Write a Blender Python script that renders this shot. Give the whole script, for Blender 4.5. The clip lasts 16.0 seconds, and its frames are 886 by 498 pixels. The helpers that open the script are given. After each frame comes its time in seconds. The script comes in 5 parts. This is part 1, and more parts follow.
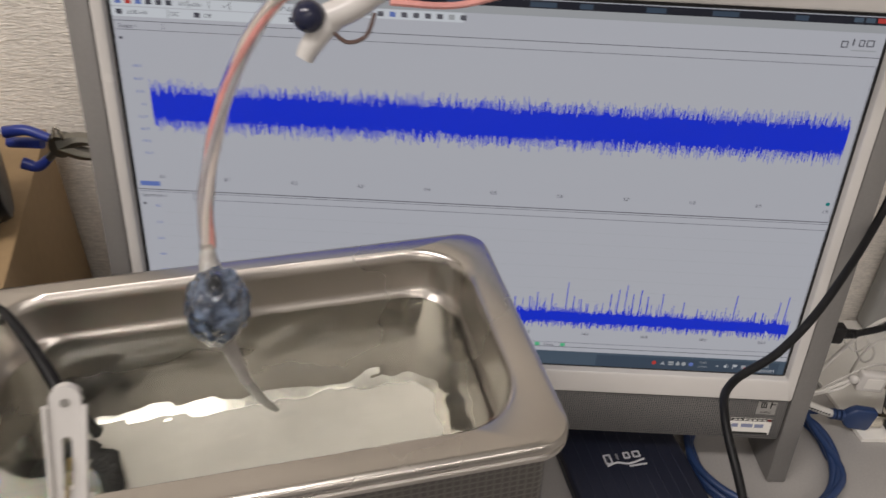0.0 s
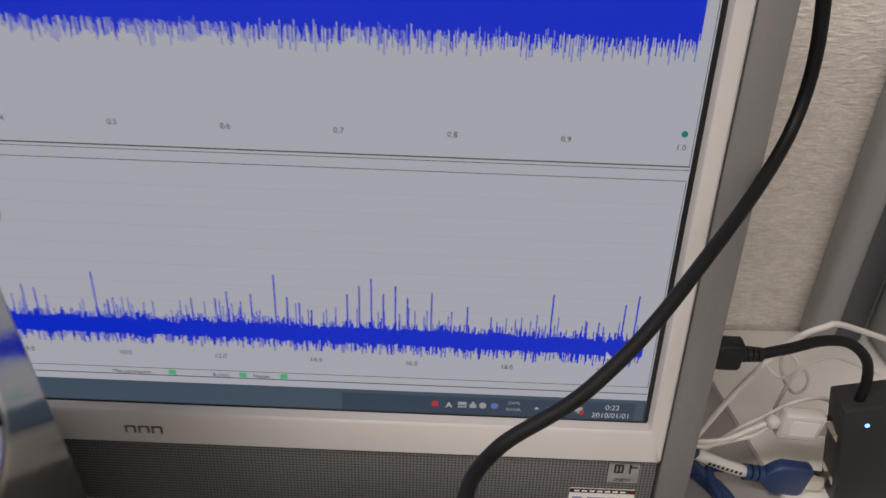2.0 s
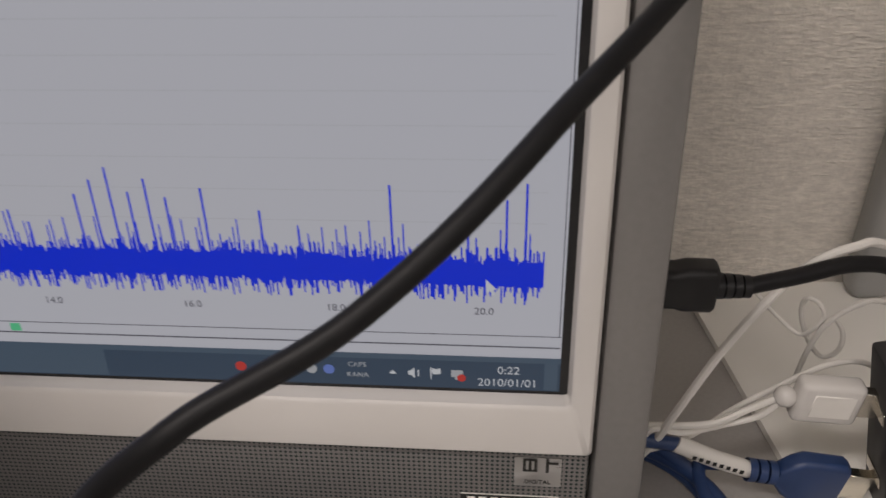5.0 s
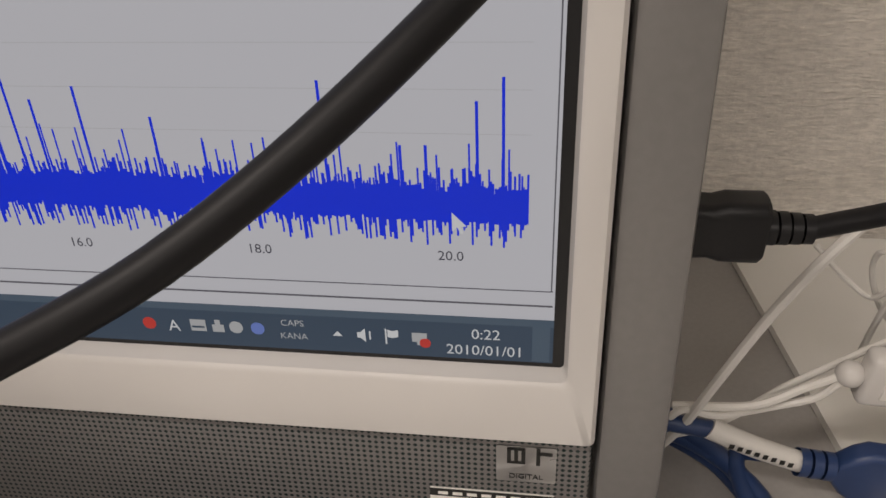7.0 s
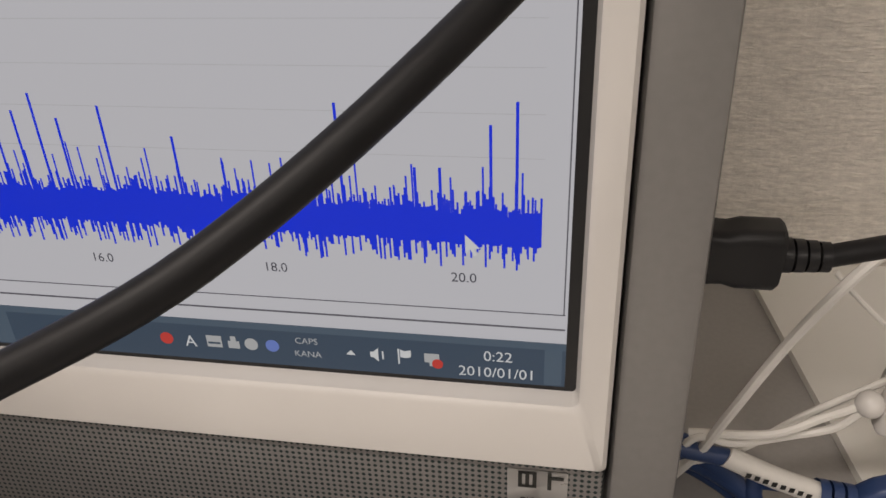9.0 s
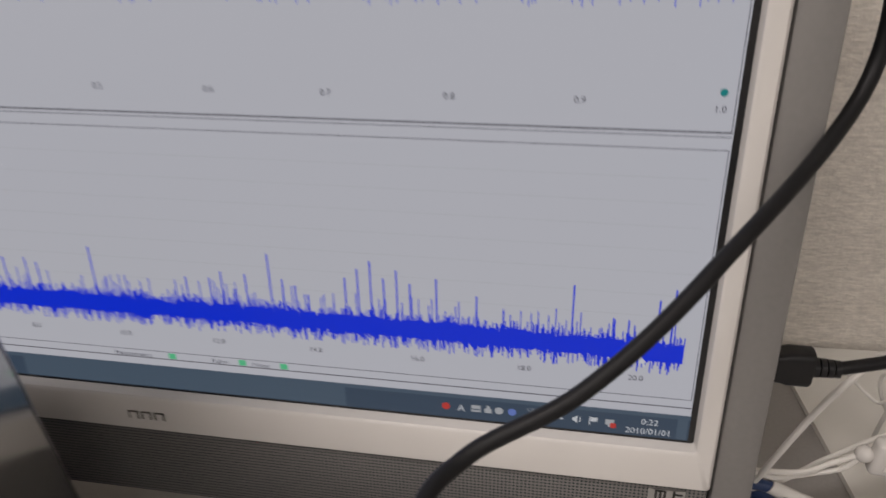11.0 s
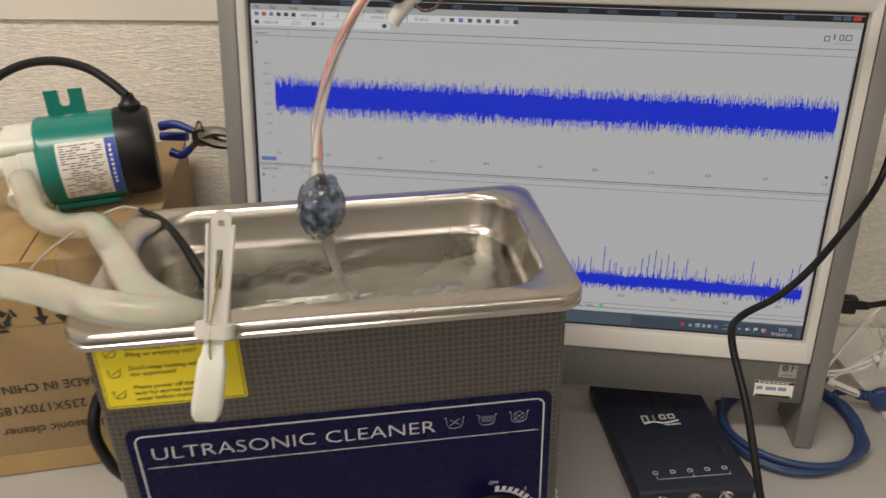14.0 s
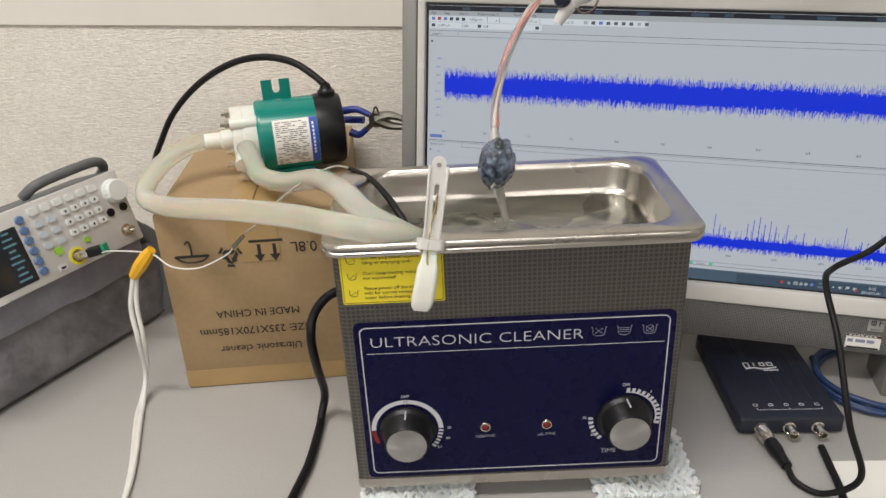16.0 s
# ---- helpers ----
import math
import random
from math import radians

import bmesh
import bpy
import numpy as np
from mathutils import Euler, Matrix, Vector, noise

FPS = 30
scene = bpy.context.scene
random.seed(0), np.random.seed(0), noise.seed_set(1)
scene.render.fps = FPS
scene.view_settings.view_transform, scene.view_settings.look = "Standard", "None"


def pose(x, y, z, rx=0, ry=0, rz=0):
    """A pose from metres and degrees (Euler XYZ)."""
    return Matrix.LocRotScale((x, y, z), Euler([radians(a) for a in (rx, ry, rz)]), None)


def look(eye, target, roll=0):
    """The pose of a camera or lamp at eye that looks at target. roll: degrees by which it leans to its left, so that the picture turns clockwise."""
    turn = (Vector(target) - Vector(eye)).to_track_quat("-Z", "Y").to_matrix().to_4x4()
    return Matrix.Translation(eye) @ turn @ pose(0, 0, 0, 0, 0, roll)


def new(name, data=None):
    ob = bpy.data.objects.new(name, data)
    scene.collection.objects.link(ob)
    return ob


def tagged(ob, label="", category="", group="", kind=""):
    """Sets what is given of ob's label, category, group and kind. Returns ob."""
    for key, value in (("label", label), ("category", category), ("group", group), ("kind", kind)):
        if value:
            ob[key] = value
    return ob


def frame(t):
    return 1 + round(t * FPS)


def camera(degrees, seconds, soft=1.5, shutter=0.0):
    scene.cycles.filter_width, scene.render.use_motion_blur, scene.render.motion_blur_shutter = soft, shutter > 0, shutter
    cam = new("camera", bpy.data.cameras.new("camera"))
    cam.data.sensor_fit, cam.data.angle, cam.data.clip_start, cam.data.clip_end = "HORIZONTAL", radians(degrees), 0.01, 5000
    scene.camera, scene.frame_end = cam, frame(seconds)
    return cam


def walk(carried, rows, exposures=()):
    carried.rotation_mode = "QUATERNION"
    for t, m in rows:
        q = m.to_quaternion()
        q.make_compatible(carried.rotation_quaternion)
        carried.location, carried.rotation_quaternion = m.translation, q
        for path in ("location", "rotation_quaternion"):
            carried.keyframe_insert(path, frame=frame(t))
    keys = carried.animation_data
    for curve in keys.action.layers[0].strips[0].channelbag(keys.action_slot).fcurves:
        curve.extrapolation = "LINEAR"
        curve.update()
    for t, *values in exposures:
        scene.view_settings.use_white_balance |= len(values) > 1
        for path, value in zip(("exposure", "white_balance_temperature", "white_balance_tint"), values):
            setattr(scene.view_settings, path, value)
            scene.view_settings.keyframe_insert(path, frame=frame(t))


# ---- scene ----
cam = camera(60.1, 16.0, shutter=0.4)
PATH = [
    (0, (-0.254, -0.41, 0.518), (-0.275, 1.219, -0.643), 1.2),
    (0.5, (-0.204, -0.365, 0.483), (-0.232, 1.284, -0.648), 0.1),
    (1, (-0.167, -0.324, 0.444), (-0.192, 1.343, -0.662), 0.3),
    (1.5, (-0.121, -0.279, 0.41), (-0.149, 1.375, -0.713), 0.2),
    (2, (-0.089, -0.24, 0.38), (-0.126, 1.406, -0.756), 0.3),
    (2.5, (-0.069, -0.215, 0.355), (-0.137, 1.425, -0.788), -0.6),
    (3, (-0.051, -0.2, 0.332), (-0.143, 1.451, -0.792), -1.1),
    (3.5, (-0.038, -0.179, 0.314), (-0.164, 1.464, -0.818), -2.0),
    (4, (-0.029, -0.166, 0.302), (-0.191, 1.466, -0.842), -2.6),
    (4.5, (-0.022, -0.16, 0.297), (-0.209, 1.466, -0.853), -3.3),
    (5, (-0.011, -0.153, 0.278), (-0.212, 1.475, -0.866), -4.1),
    (5.2, (-0.004, -0.146, 0.27), (-0.214, 1.466, -0.895), -4.5),
    (7.3, (0.004, -0.111, 0.234), (-0.319, 1.45, -0.974), -6.1),
    (7.5, (0.005, -0.112, 0.232), (-0.328, 1.472, -0.943), -6.1),
    (8, (0.004, -0.11, 0.234), (-0.342, 1.473, -0.939), -5.9),
    (8.2, (0.006, -0.11, 0.235), (-0.363, 1.471, -0.934), -6.4),
    (10.3, (-0.013, -0.145, 0.278), (-0.369, 1.481, -0.83), -5.1),
    (10.5, (-0.019, -0.167, 0.293), (-0.388, 1.485, -0.773), -5.2),
    (11, (-0.043, -0.213, 0.346), (-0.408, 1.425, -0.742), -4.5),
    (11.5, (-0.072, -0.261, 0.395), (-0.429, 1.377, -0.697), -5.1),
    (12, (-0.101, -0.33, 0.413), (-0.382, 1.387, -0.572), -4.2),
    (12.5, (-0.136, -0.397, 0.432), (-0.403, 1.355, -0.494), -4.5),
    (13, (-0.168, -0.45, 0.452), (-0.406, 1.314, -0.46), -3.0),
    (13.5, (-0.199, -0.504, 0.473), (-0.428, 1.251, -0.459), -2.0),
    (14, (-0.227, -0.565, 0.482), (-0.468, 1.194, -0.439), -1.1),
    (14.5, (-0.242, -0.614, 0.485), (-0.532, 1.146, -0.42), -0.9),
    (15, (-0.255, -0.658, 0.49), (-0.595, 1.099, -0.403), -1.3),
    (15.5, (-0.259, -0.696, 0.494), (-0.672, 1.05, -0.388), -1.6),
    (16, (-0.26, -0.725, 0.5), (-0.71, 1.013, -0.381), -2.4),
]
EXPOSURES = [(0.0, -0.06, 6500, 11), (0.5, -0.14, 6400, 12), (1.0, -0.04, 6900, 10), (1.5, 0.0, 6600, 12), (2.0, -0.06, 6500, 13), (5.0, -0.14, 6600, 13), (8.0, 0.1, 6900, 12), (10.5, 0.16, 6700, 12), (11.5, -0.08, 6500, 13), (12.5, -0.08, 6500, 12), (13.0, 0.02, 7350, 9), (13.5, 0.0, 7100, 8), (14.0, 0.02, 7100, 8), (14.5, 0.11, 6400, 8), (16.0, 0.26, 6350, 6)]
walk(cam, [(t, look(eye, target, roll)) for t, eye, target, roll in PATH], EXPOSURES)

# ---- world and light ----
world = bpy.data.worlds.new("room_air")
scene.world = world
world.use_nodes = True
world.node_tree.nodes["Background"].inputs[0].default_value = (0.9, 0.95, 1.0, 1)
world.node_tree.nodes["Background"].inputs[1].default_value = 0.05


def lamp(name, m, sx, sy, watts, colour):
    data = bpy.data.lights.new(name, "AREA")
    data.shape, data.size, data.size_y, data.energy, data.color = "RECTANGLE", sx, sy, watts, colour
    ob = new(name, data)
    ob.matrix_world = m
    return ob


TUBE_LIGHT = (1.0, 0.93, 0.885)
lamp("ceiling_tube_light", look((-0.9, -0.8, 1.75), (-0.9, -0.8, 0)), 1.3, 0.22, 25, TUBE_LIGHT)
lamp("ceiling_tube_light", look((0.7, -1.9, 1.75), (0.7, -1.9, 0)), 1.3, 0.22, 12, TUBE_LIGHT)
lamp("ceiling_tube_light", look((-0.9, -2.7, 1.75), (-0.9, -2.7, 0)), 1.3, 0.22, 18, TUBE_LIGHT)


# ---- materials ----
def mat(name, col, rough=0.5, metal=0.0, grain=None, stain=None, bump=None, **more):
    """Principled surface; grain and stain are (scale, amount) of colour change, bump is (scale, strength, depth in metres)."""
    m = bpy.data.materials.new(name)
    m.use_nodes = True
    nt = m.node_tree
    p = nt.nodes["Principled BSDF"]
    p.inputs["Base Color"].default_value = (*col, 1)
    p.inputs["Roughness"].default_value = rough
    p.inputs["Metallic"].default_value = metal
    for k, v in more.items():
        p.inputs[k.replace("_", " ")].default_value = v
    co = nt.nodes.new("ShaderNodeTexCoord")
    last = None
    for what in (grain, stain):
        if not what:
            continue
        n = nt.nodes.new("ShaderNodeTexNoise")
        n.inputs["Scale"].default_value = what[0]
        n.inputs["Detail"].default_value = 4
        nt.links.new(co.outputs["Object"], n.inputs["Vector"])
        r = nt.nodes.new("ShaderNodeMapRange")
        r.inputs[1].default_value, r.inputs[2].default_value = 0.3, 0.7
        r.inputs[3].default_value, r.inputs[4].default_value = 1 - what[1], 1 + what[1]
        nt.links.new(n.outputs[0], r.inputs[0])
        mix = nt.nodes.new("ShaderNodeVectorMath")
        mix.operation = "SCALE"
        if last:
            nt.links.new(last.outputs[0], mix.inputs[0])
        else:
            mix.inputs[0].default_value = col
        nt.links.new(r.outputs[0], mix.inputs["Scale"])
        last = mix
        rr = nt.nodes.new("ShaderNodeMapRange")
        rr.inputs[3].default_value, rr.inputs[4].default_value = max(0, rough - 0.06), min(1, rough + 0.06)
        nt.links.new(n.outputs[0], rr.inputs[0])
        nt.links.new(rr.outputs[0], p.inputs["Roughness"])
    if last:
        nt.links.new(last.outputs[0], p.inputs["Base Color"])
    if bump:
        n = nt.nodes.new("ShaderNodeTexNoise")
        n.inputs["Scale"].default_value = bump[0]
        n.inputs["Detail"].default_value = 3
        nt.links.new(co.outputs["Object"], n.inputs["Vector"])
        b = nt.nodes.new("ShaderNodeBump")
        b.inputs["Strength"].default_value, b.inputs["Distance"].default_value = bump[1], bump[2]
        nt.links.new(n.outputs[0], b.inputs["Height"])
        nt.links.new(b.outputs[0], p.inputs["Normal"])
    return m


def glow(name, col, strength):
    m = bpy.data.materials.new(name)
    m.use_nodes = True
    p = m.node_tree.nodes["Principled BSDF"]
    p.inputs["Base Color"].default_value = (0.0, 0.0, 0.0, 1)
    p.inputs["Roughness"].default_value = 0.45
    p.inputs["Specular IOR Level"].default_value = 0.2
    p.inputs["Emission Color"].default_value = (*col, 1)
    p.inputs["Emission Strength"].default_value = strength
    return m


def wallpaper():
    """Off-white vinyl wallpaper with a woven, horizontally drawn relief."""
    m = mat("woven_wallpaper", (0.88, 0.83, 0.755), 0.75, 0, (14, 0.03))
    nt = m.node_tree
    p = nt.nodes["Principled BSDF"]
    co = nt.nodes.new("ShaderNodeTexCoord")
    height = None
    for sx, sz, amount in ((130, 600, 0.80), (310, 950, 0.50), (600, 200, 0.15)):
        mp = nt.nodes.new("ShaderNodeMapping")
        mp.inputs["Scale"].default_value = (sx, 60, sz)
        nt.links.new(co.outputs["Object"], mp.inputs[0])
        n = nt.nodes.new("ShaderNodeTexNoise")
        n.inputs["Scale"].default_value = 1
        n.inputs["Detail"].default_value = 2
        nt.links.new(mp.outputs[0], n.inputs["Vector"])
        k = nt.nodes.new("ShaderNodeMath")
        k.operation = "MULTIPLY_ADD"
        k.inputs[1].default_value = amount
        k.inputs[2].default_value = 0
        nt.links.new(n.outputs[0], k.inputs[0])
        if height:
            nt.links.new(height.outputs[0], k.inputs[2])
        height = k
    b = nt.nodes.new("ShaderNodeBump")
    b.inputs["Strength"].default_value, b.inputs["Distance"].default_value = 1.0, 0.0018
    nt.links.new(height.outputs[0], b.inputs["Height"])
    nt.links.new(b.outputs[0], p.inputs["Normal"])
    # shade of the weave put into the colour: hollows darker, ridges lighter
    relief_shade = nt.nodes.new("ShaderNodeMapRange")
    relief_shade.inputs[1].default_value, relief_shade.inputs[2].default_value = 0.55, 1.0
    relief_shade.inputs[3].default_value, relief_shade.inputs[4].default_value = 0.80, 1.10
    nt.links.new(height.outputs[0], relief_shade.inputs[0])
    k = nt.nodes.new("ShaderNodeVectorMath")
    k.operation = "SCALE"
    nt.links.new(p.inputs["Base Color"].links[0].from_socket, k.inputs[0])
    nt.links.new(relief_shade.outputs[0], k.inputs["Scale"])
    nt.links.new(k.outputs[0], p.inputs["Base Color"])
    return m


def embossed_steel():
    """Stainless sheet pressed with a fine grid of small squares."""
    m = mat("embossed_steel", (0.33, 0.315, 0.30), 0.36, 1.0, (60, 0.05))
    nt = m.node_tree
    p = nt.nodes["Principled BSDF"]
    co = nt.nodes.new("ShaderNodeTexCoord")
    br = nt.nodes.new("ShaderNodeTexBrick")
    br.offset = 0
    br.inputs["Scale"].default_value = 1
    br.inputs["Brick Width"].default_value = 0.0038
    br.inputs["Row Height"].default_value = 0.0038
    br.inputs["Mortar Size"].default_value = 0.0007
    br.inputs["Mortar Smooth"].default_value = 0.6
    sep = nt.nodes.new("ShaderNodeSeparateXYZ")
    add = nt.nodes.new("ShaderNodeMath")
    com = nt.nodes.new("ShaderNodeCombineXYZ")
    nt.links.new(co.outputs["Object"], sep.inputs[0])
    nt.links.new(sep.outputs[0], add.inputs[0])
    nt.links.new(sep.outputs[1], add.inputs[1])
    nt.links.new(add.outputs[0], com.inputs[0])
    nt.links.new(sep.outputs[2], com.inputs[1])
    nt.links.new(com.outputs[0], br.inputs["Vector"])
    b = nt.nodes.new("ShaderNodeBump")
    b.inputs["Strength"].default_value, b.inputs["Distance"].default_value = 0.6, 0.0003
    # shade in the pressed squares is put into the colour, the raised grid paler
    br.inputs["Color1"].default_value = br.inputs["Color2"].default_value = (0.128, 0.122, 0.113, 1)
    br.inputs["Mortar"].default_value = (0.195, 0.185, 0.172, 1)
    nt.links.new(br.outputs["Color"], p.inputs["Base Color"])
    nt.links.new(br.outputs["Fac"], b.inputs["Height"])
    nt.links.new(b.outputs[0], p.inputs["Normal"])
    return m


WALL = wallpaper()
DESK = mat("grey_desk_laminate", (0.39, 0.375, 0.36), 0.45, 0, (500, 0.04), (5, 0.03))
PLASTER = mat("ceiling_plaster", (0.75, 0.74, 0.71), 0.8, 0, (30, 0.04), None, (200, 0.3, 0.002))
CARPET = mat("dark_carpet", (0.16, 0.16, 0.17), 0.95, 0, (300, 0.2), None, (500, 0.6, 0.003))
STEEL = mat("brushed_steel", (0.50, 0.47, 0.43), 0.27, 1.0, (25, 0.04), (6, 0.04), (120, 0.04, 0.001))
EMBOSSED = embossed_steel()
SILVER = mat("silver_painted_plastic", (0.225, 0.217, 0.21), 0.42, 0.25, (400, 0.03), (8, 0.02))
WHITE = mat("glossy_white_plastic", (0.62, 0.60, 0.575), 0.25, 0, (30, 0.015))
BLACK = mat("black_plastic", (0.007, 0.007, 0.008), 0.38, 0, (80, 0.1), Specular_IOR_Level=0.35)
CABLE = mat("black_cable_rubber", (0.006, 0.006, 0.007), 0.48, 0, (120, 0.15), Specular_IOR_Level=0.28)
PANEL = mat("dark_blue_panel", (0.004, 0.004, 0.036), 0.28, 0, (60, 0.03), Specular_IOR_Level=0.15)
INK = mat("white_print", (0.60, 0.60, 0.64), 0.5)
DIMINK = mat("faded_print", (0.20, 0.20, 0.29), 0.5)
YELLOW = mat("yellow_sticker", (0.80, 0.66, 0.035), 0.4, 0, (40, 0.03))
DARKINK = mat("black_print", (0.02, 0.02, 0.018), 0.6)
CARD = mat("brown_cardboard", (0.345, 0.235, 0.122), 0.72, 0, (160, 0.05), (9, 0.06), (300, 0.15, 0.0006))
TAPE = mat("clear_brown_tape", (0.40, 0.265, 0.115), 0.12, 0, (30, 0.05), None, (60, 0.3, 0.001))
PUMPGREEN = mat("green_pump_enamel", (0.004, 0.20, 0.165), 0.25, 0, (40, 0.04))
PPWHITE = mat("white_polypropylene", (0.72, 0.70, 0.64), 0.35, 0, (40, 0.03), Subsurface_Weight=0.2)
SILICONE = mat("milky_silicone", (0.93, 0.905, 0.815), 0.10, 0, (20, 0.03), Transmission_Weight=0.72, IOR=1.30, Subsurface_Weight=0.5, Subsurface_Scale=0.02)
NAVY = mat("navy_plastic", (0.013, 0.016, 0.032), 0.45, 0, (300, 0.08), None, (500, 0.1, 0.0005))
BLUECABLE = mat("dark_blue_cable", (0.02, 0.045, 0.13), 0.4, 0, (80, 0.1))
CHROME = mat("nickel_metal", (0.70, 0.66, 0.58), 0.2, 1.0, (50, 0.05))
ALU = mat("turned_aluminium", (0.46, 0.455, 0.45), 0.3, 1.0, (90, 0.05), Anisotropic=0.95)
tan = ALU.node_tree.nodes.new("ShaderNodeTangent")
tan.direction_type, tan.axis = "RADIAL", "Y"
ALU.node_tree.links.new(tan.outputs[0], ALU.node_tree.nodes["Principled BSDF"].inputs["Tangent"])
RED = mat("red_lens", (0.17, 0.008, 0.008), 0.15)
FOAM = mat("white_foam_net", (0.82, 0.81, 0.79), 0.6, 0, (60, 0.03), Subsurface_Weight=0.2)
PAPER = mat("white_paper", (0.84, 0.82, 0.77), 0.7, 0, (20, 0.02))
SHADOWGAP = mat("black_screen_edge", (0.008, 0.008, 0.009), 0.3)
DEVGREY = mat("light_grey_instrument_plastic", (0.56, 0.54, 0.52), 0.45, 0, (60, 0.03))
RUBBER = mat("dark_grey_rubber", (0.115, 0.12, 0.125), 0.6, 0, (90, 0.08))
KEYGREY = mat("pale_rubber_keys", (0.70, 0.71, 0.70), 0.5)
KEYBLUE = mat("blue_rubber_keys", (0.10, 0.17, 0.33), 0.5)
GREENKEY = mat("lit_green_key", (0.30, 0.55, 0.06), 0.4)
GUN = mat("gunmetal_steel", (0.24, 0.23, 0.20), 0.35, 1.0, (60, 0.1))
PLIERBLUE = mat("blue_vinyl_grip", (0.025, 0.045, 0.26), 0.35, 0, (60, 0.06))
YTAPE = mat("yellow_tape", (0.78, 0.42, 0.02), 0.4, 0, (40, 0.05))
WCABLE = mat("white_cable_sleeve", (0.74, 0.72, 0.68), 0.4, 0, (60, 0.03))
BLUELABEL = mat("blue_label_print", (0.02, 0.07, 0.42), 0.4)


# ---- mesh helpers ----
def box(w, d, h, at=(0, 0, 0), bevel=0.0, seg=2, bm=None):
    """A box of that size with its centre at the given point, edges rounded."""
    b = bmesh.new()
    bmesh.ops.create_cube(b, size=1)
    bmesh.ops.transform(b, matrix=Matrix.Diagonal((w, d, h, 1)), verts=b.verts)
    if bevel:
        bmesh.ops.bevel(b, geom=b.edges[:], offset=bevel, segments=seg, affect="EDGES", profile=0.5)
    bmesh.ops.translate(b, vec=at, verts=b.verts)
    return join(bm, b)


def join(bm, b):
    if bm is None:
        return b
    me = bpy.data.meshes.new("tmp")
    b.to_mesh(me)
    b.free()
    bm.from_mesh(me)
    bpy.data.meshes.remove(me)
    return bm


def turn(bm, m):
    bmesh.ops.transform(bm, matrix=m, verts=bm.verts)
    return bm


def lathe(profile, seg=40, axis="Z", bm=None):
    """A solid of revolution from (radius, height) pairs."""
    b = bmesh.new()
    rings = []
    for r, h in profile:
        if r < 1e-6:
            rings.append([b.verts.new((0, 0, h))])
        else:
            rings.append([b.verts.new((r * math.cos(2 * math.pi * k / seg), r * math.sin(2 * math.pi * k / seg), h)) for k in range(seg)])
    for u, v in zip(rings, rings[1:]):
        for k in range(seg):
            q = [u[k % len(u)], u[(k + 1) % len(u)], v[(k + 1) % len(v)], v[k % len(v)]]
            f = []
            for x in q:
                if x not in f:
                    f.append(x)
            if len(f) > 2:
                b.faces.new(f)
    bmesh.ops.recalc_face_normals(b, faces=b.faces)
    if axis == "Y":
        turn(b, Matrix.Rotation(radians(90), 4, "X"))
    if axis == "X":
        turn(b, Matrix.Rotation(radians(90), 4, "Y"))
    return join(bm, b)


def rrect(w, d, r, z, cx=0.0, cy=0.0, n=8):
    out = []
    for sx, sy, a0 in ((1, 1, 0), (-1, 1, 90), (-1, -1, 180), (1, -1, 270)):
        for k in range(n + 1):
            a = radians(a0 + 90 * k / n)
            out.append((cx + sx * (w / 2 - r) + r * math.cos(a), cy + sy * (d / 2 - r) + r * math.sin(a), z))
    return out


def loft(loops, cap_start=False, cap_end=False, bm=None):
    b = bmesh.new()
    rings = [[b.verts.new(p) for p in lp] for lp in loops]
    for u, v in zip(rings, rings[1:]):
        for k in range(len(u)):
            b.faces.new((u[k], u[(k + 1) % len(u)], v[(k + 1) % len(u)], v[k]))
    if cap_start:
        b.faces.new(rings[0][::-1])
    if cap_end:
        b.faces.new(rings[-1])
    bmesh.ops.recalc_face_normals(b, faces=b.faces)
    return join(bm, b)


def spline(points, steps=10):
    """A smooth curve through the points."""
    p = [Vector(q) for q in points]
    p = [2 * p[0] - p[1]] + p + [2 * p[-1] - p[-2]]
    out = []
    for a, b, c, d in zip(p, p[1:], p[2:], p[3:]):
        for k in range(steps):
            t = k / steps
            out.append(0.5 * (2 * b + (c - a) * t + (2 * a - 5 * b + 4 * c - d) * t * t + (3 * b - a - 3 * c + d) * t ** 3))
    out.append(p[-2])
    return out


def hose(points, radius, seg=12, steps=10, bm=None, inner=0.0):
    """A round cable or hose through the points; radius is a number or a function of 0..1."""
    path = spline(points, steps)
    b = bmesh.new()
    rings = []
    up = None
    for k, p in enumerate(path):
        t = (path[min(k + 1, len(path) - 1)] - path[max(k - 1, 0)]).normalized()
        if up is None:
            up = t.orthogonal().normalized()
        up = (up - up.dot(t) * t).normalized()
        side = t.cross(up)
        r = radius(k / (len(path) - 1)) if callable(radius) else radius
        rings.append([b.verts.new(p + r * (math.cos(a) * up + math.sin(a) * side)) for a in [2 * math.pi * j / seg for j in range(seg)]])
    for u, v in zip(rings, rings[1:]):
        for k in range(seg):
            b.faces.new((u[k], u[(k + 1) % seg], v[(k + 1) % seg], v[k]))
    b.faces.new(rings[0][::-1])
    b.faces.new(rings[-1])
    bmesh.ops.recalc_face_normals(b, faces=b.faces)
    return join(bm, b)


def smooth(me, angle=40):
    for f in me.polygons:
        f.use_smooth = True
    me.set_sharp_from_angle(angle=radians(angle))


def part(name, bm, material, parent, label="", m=None):
    """Links a bmesh as one mesh object under a thing or a part."""
    me = bpy.data.meshes.new(name)
    bm.to_mesh(me)
    bm.free()
    me.materials.append(material)
    smooth(me)
    ob = new(name, me)
    if parent:
        ob.parent = parent
    if m is not None:
        ob.matrix_local = m
    if label:
        ob["label"] = label
    return ob


def thing(name, m, label, category, group="", kind=""):
    ob = new(name)
    ob.matrix_world = m
    ob.empty_display_size = 0.02
    return tagged(ob, label, category, group, kind)


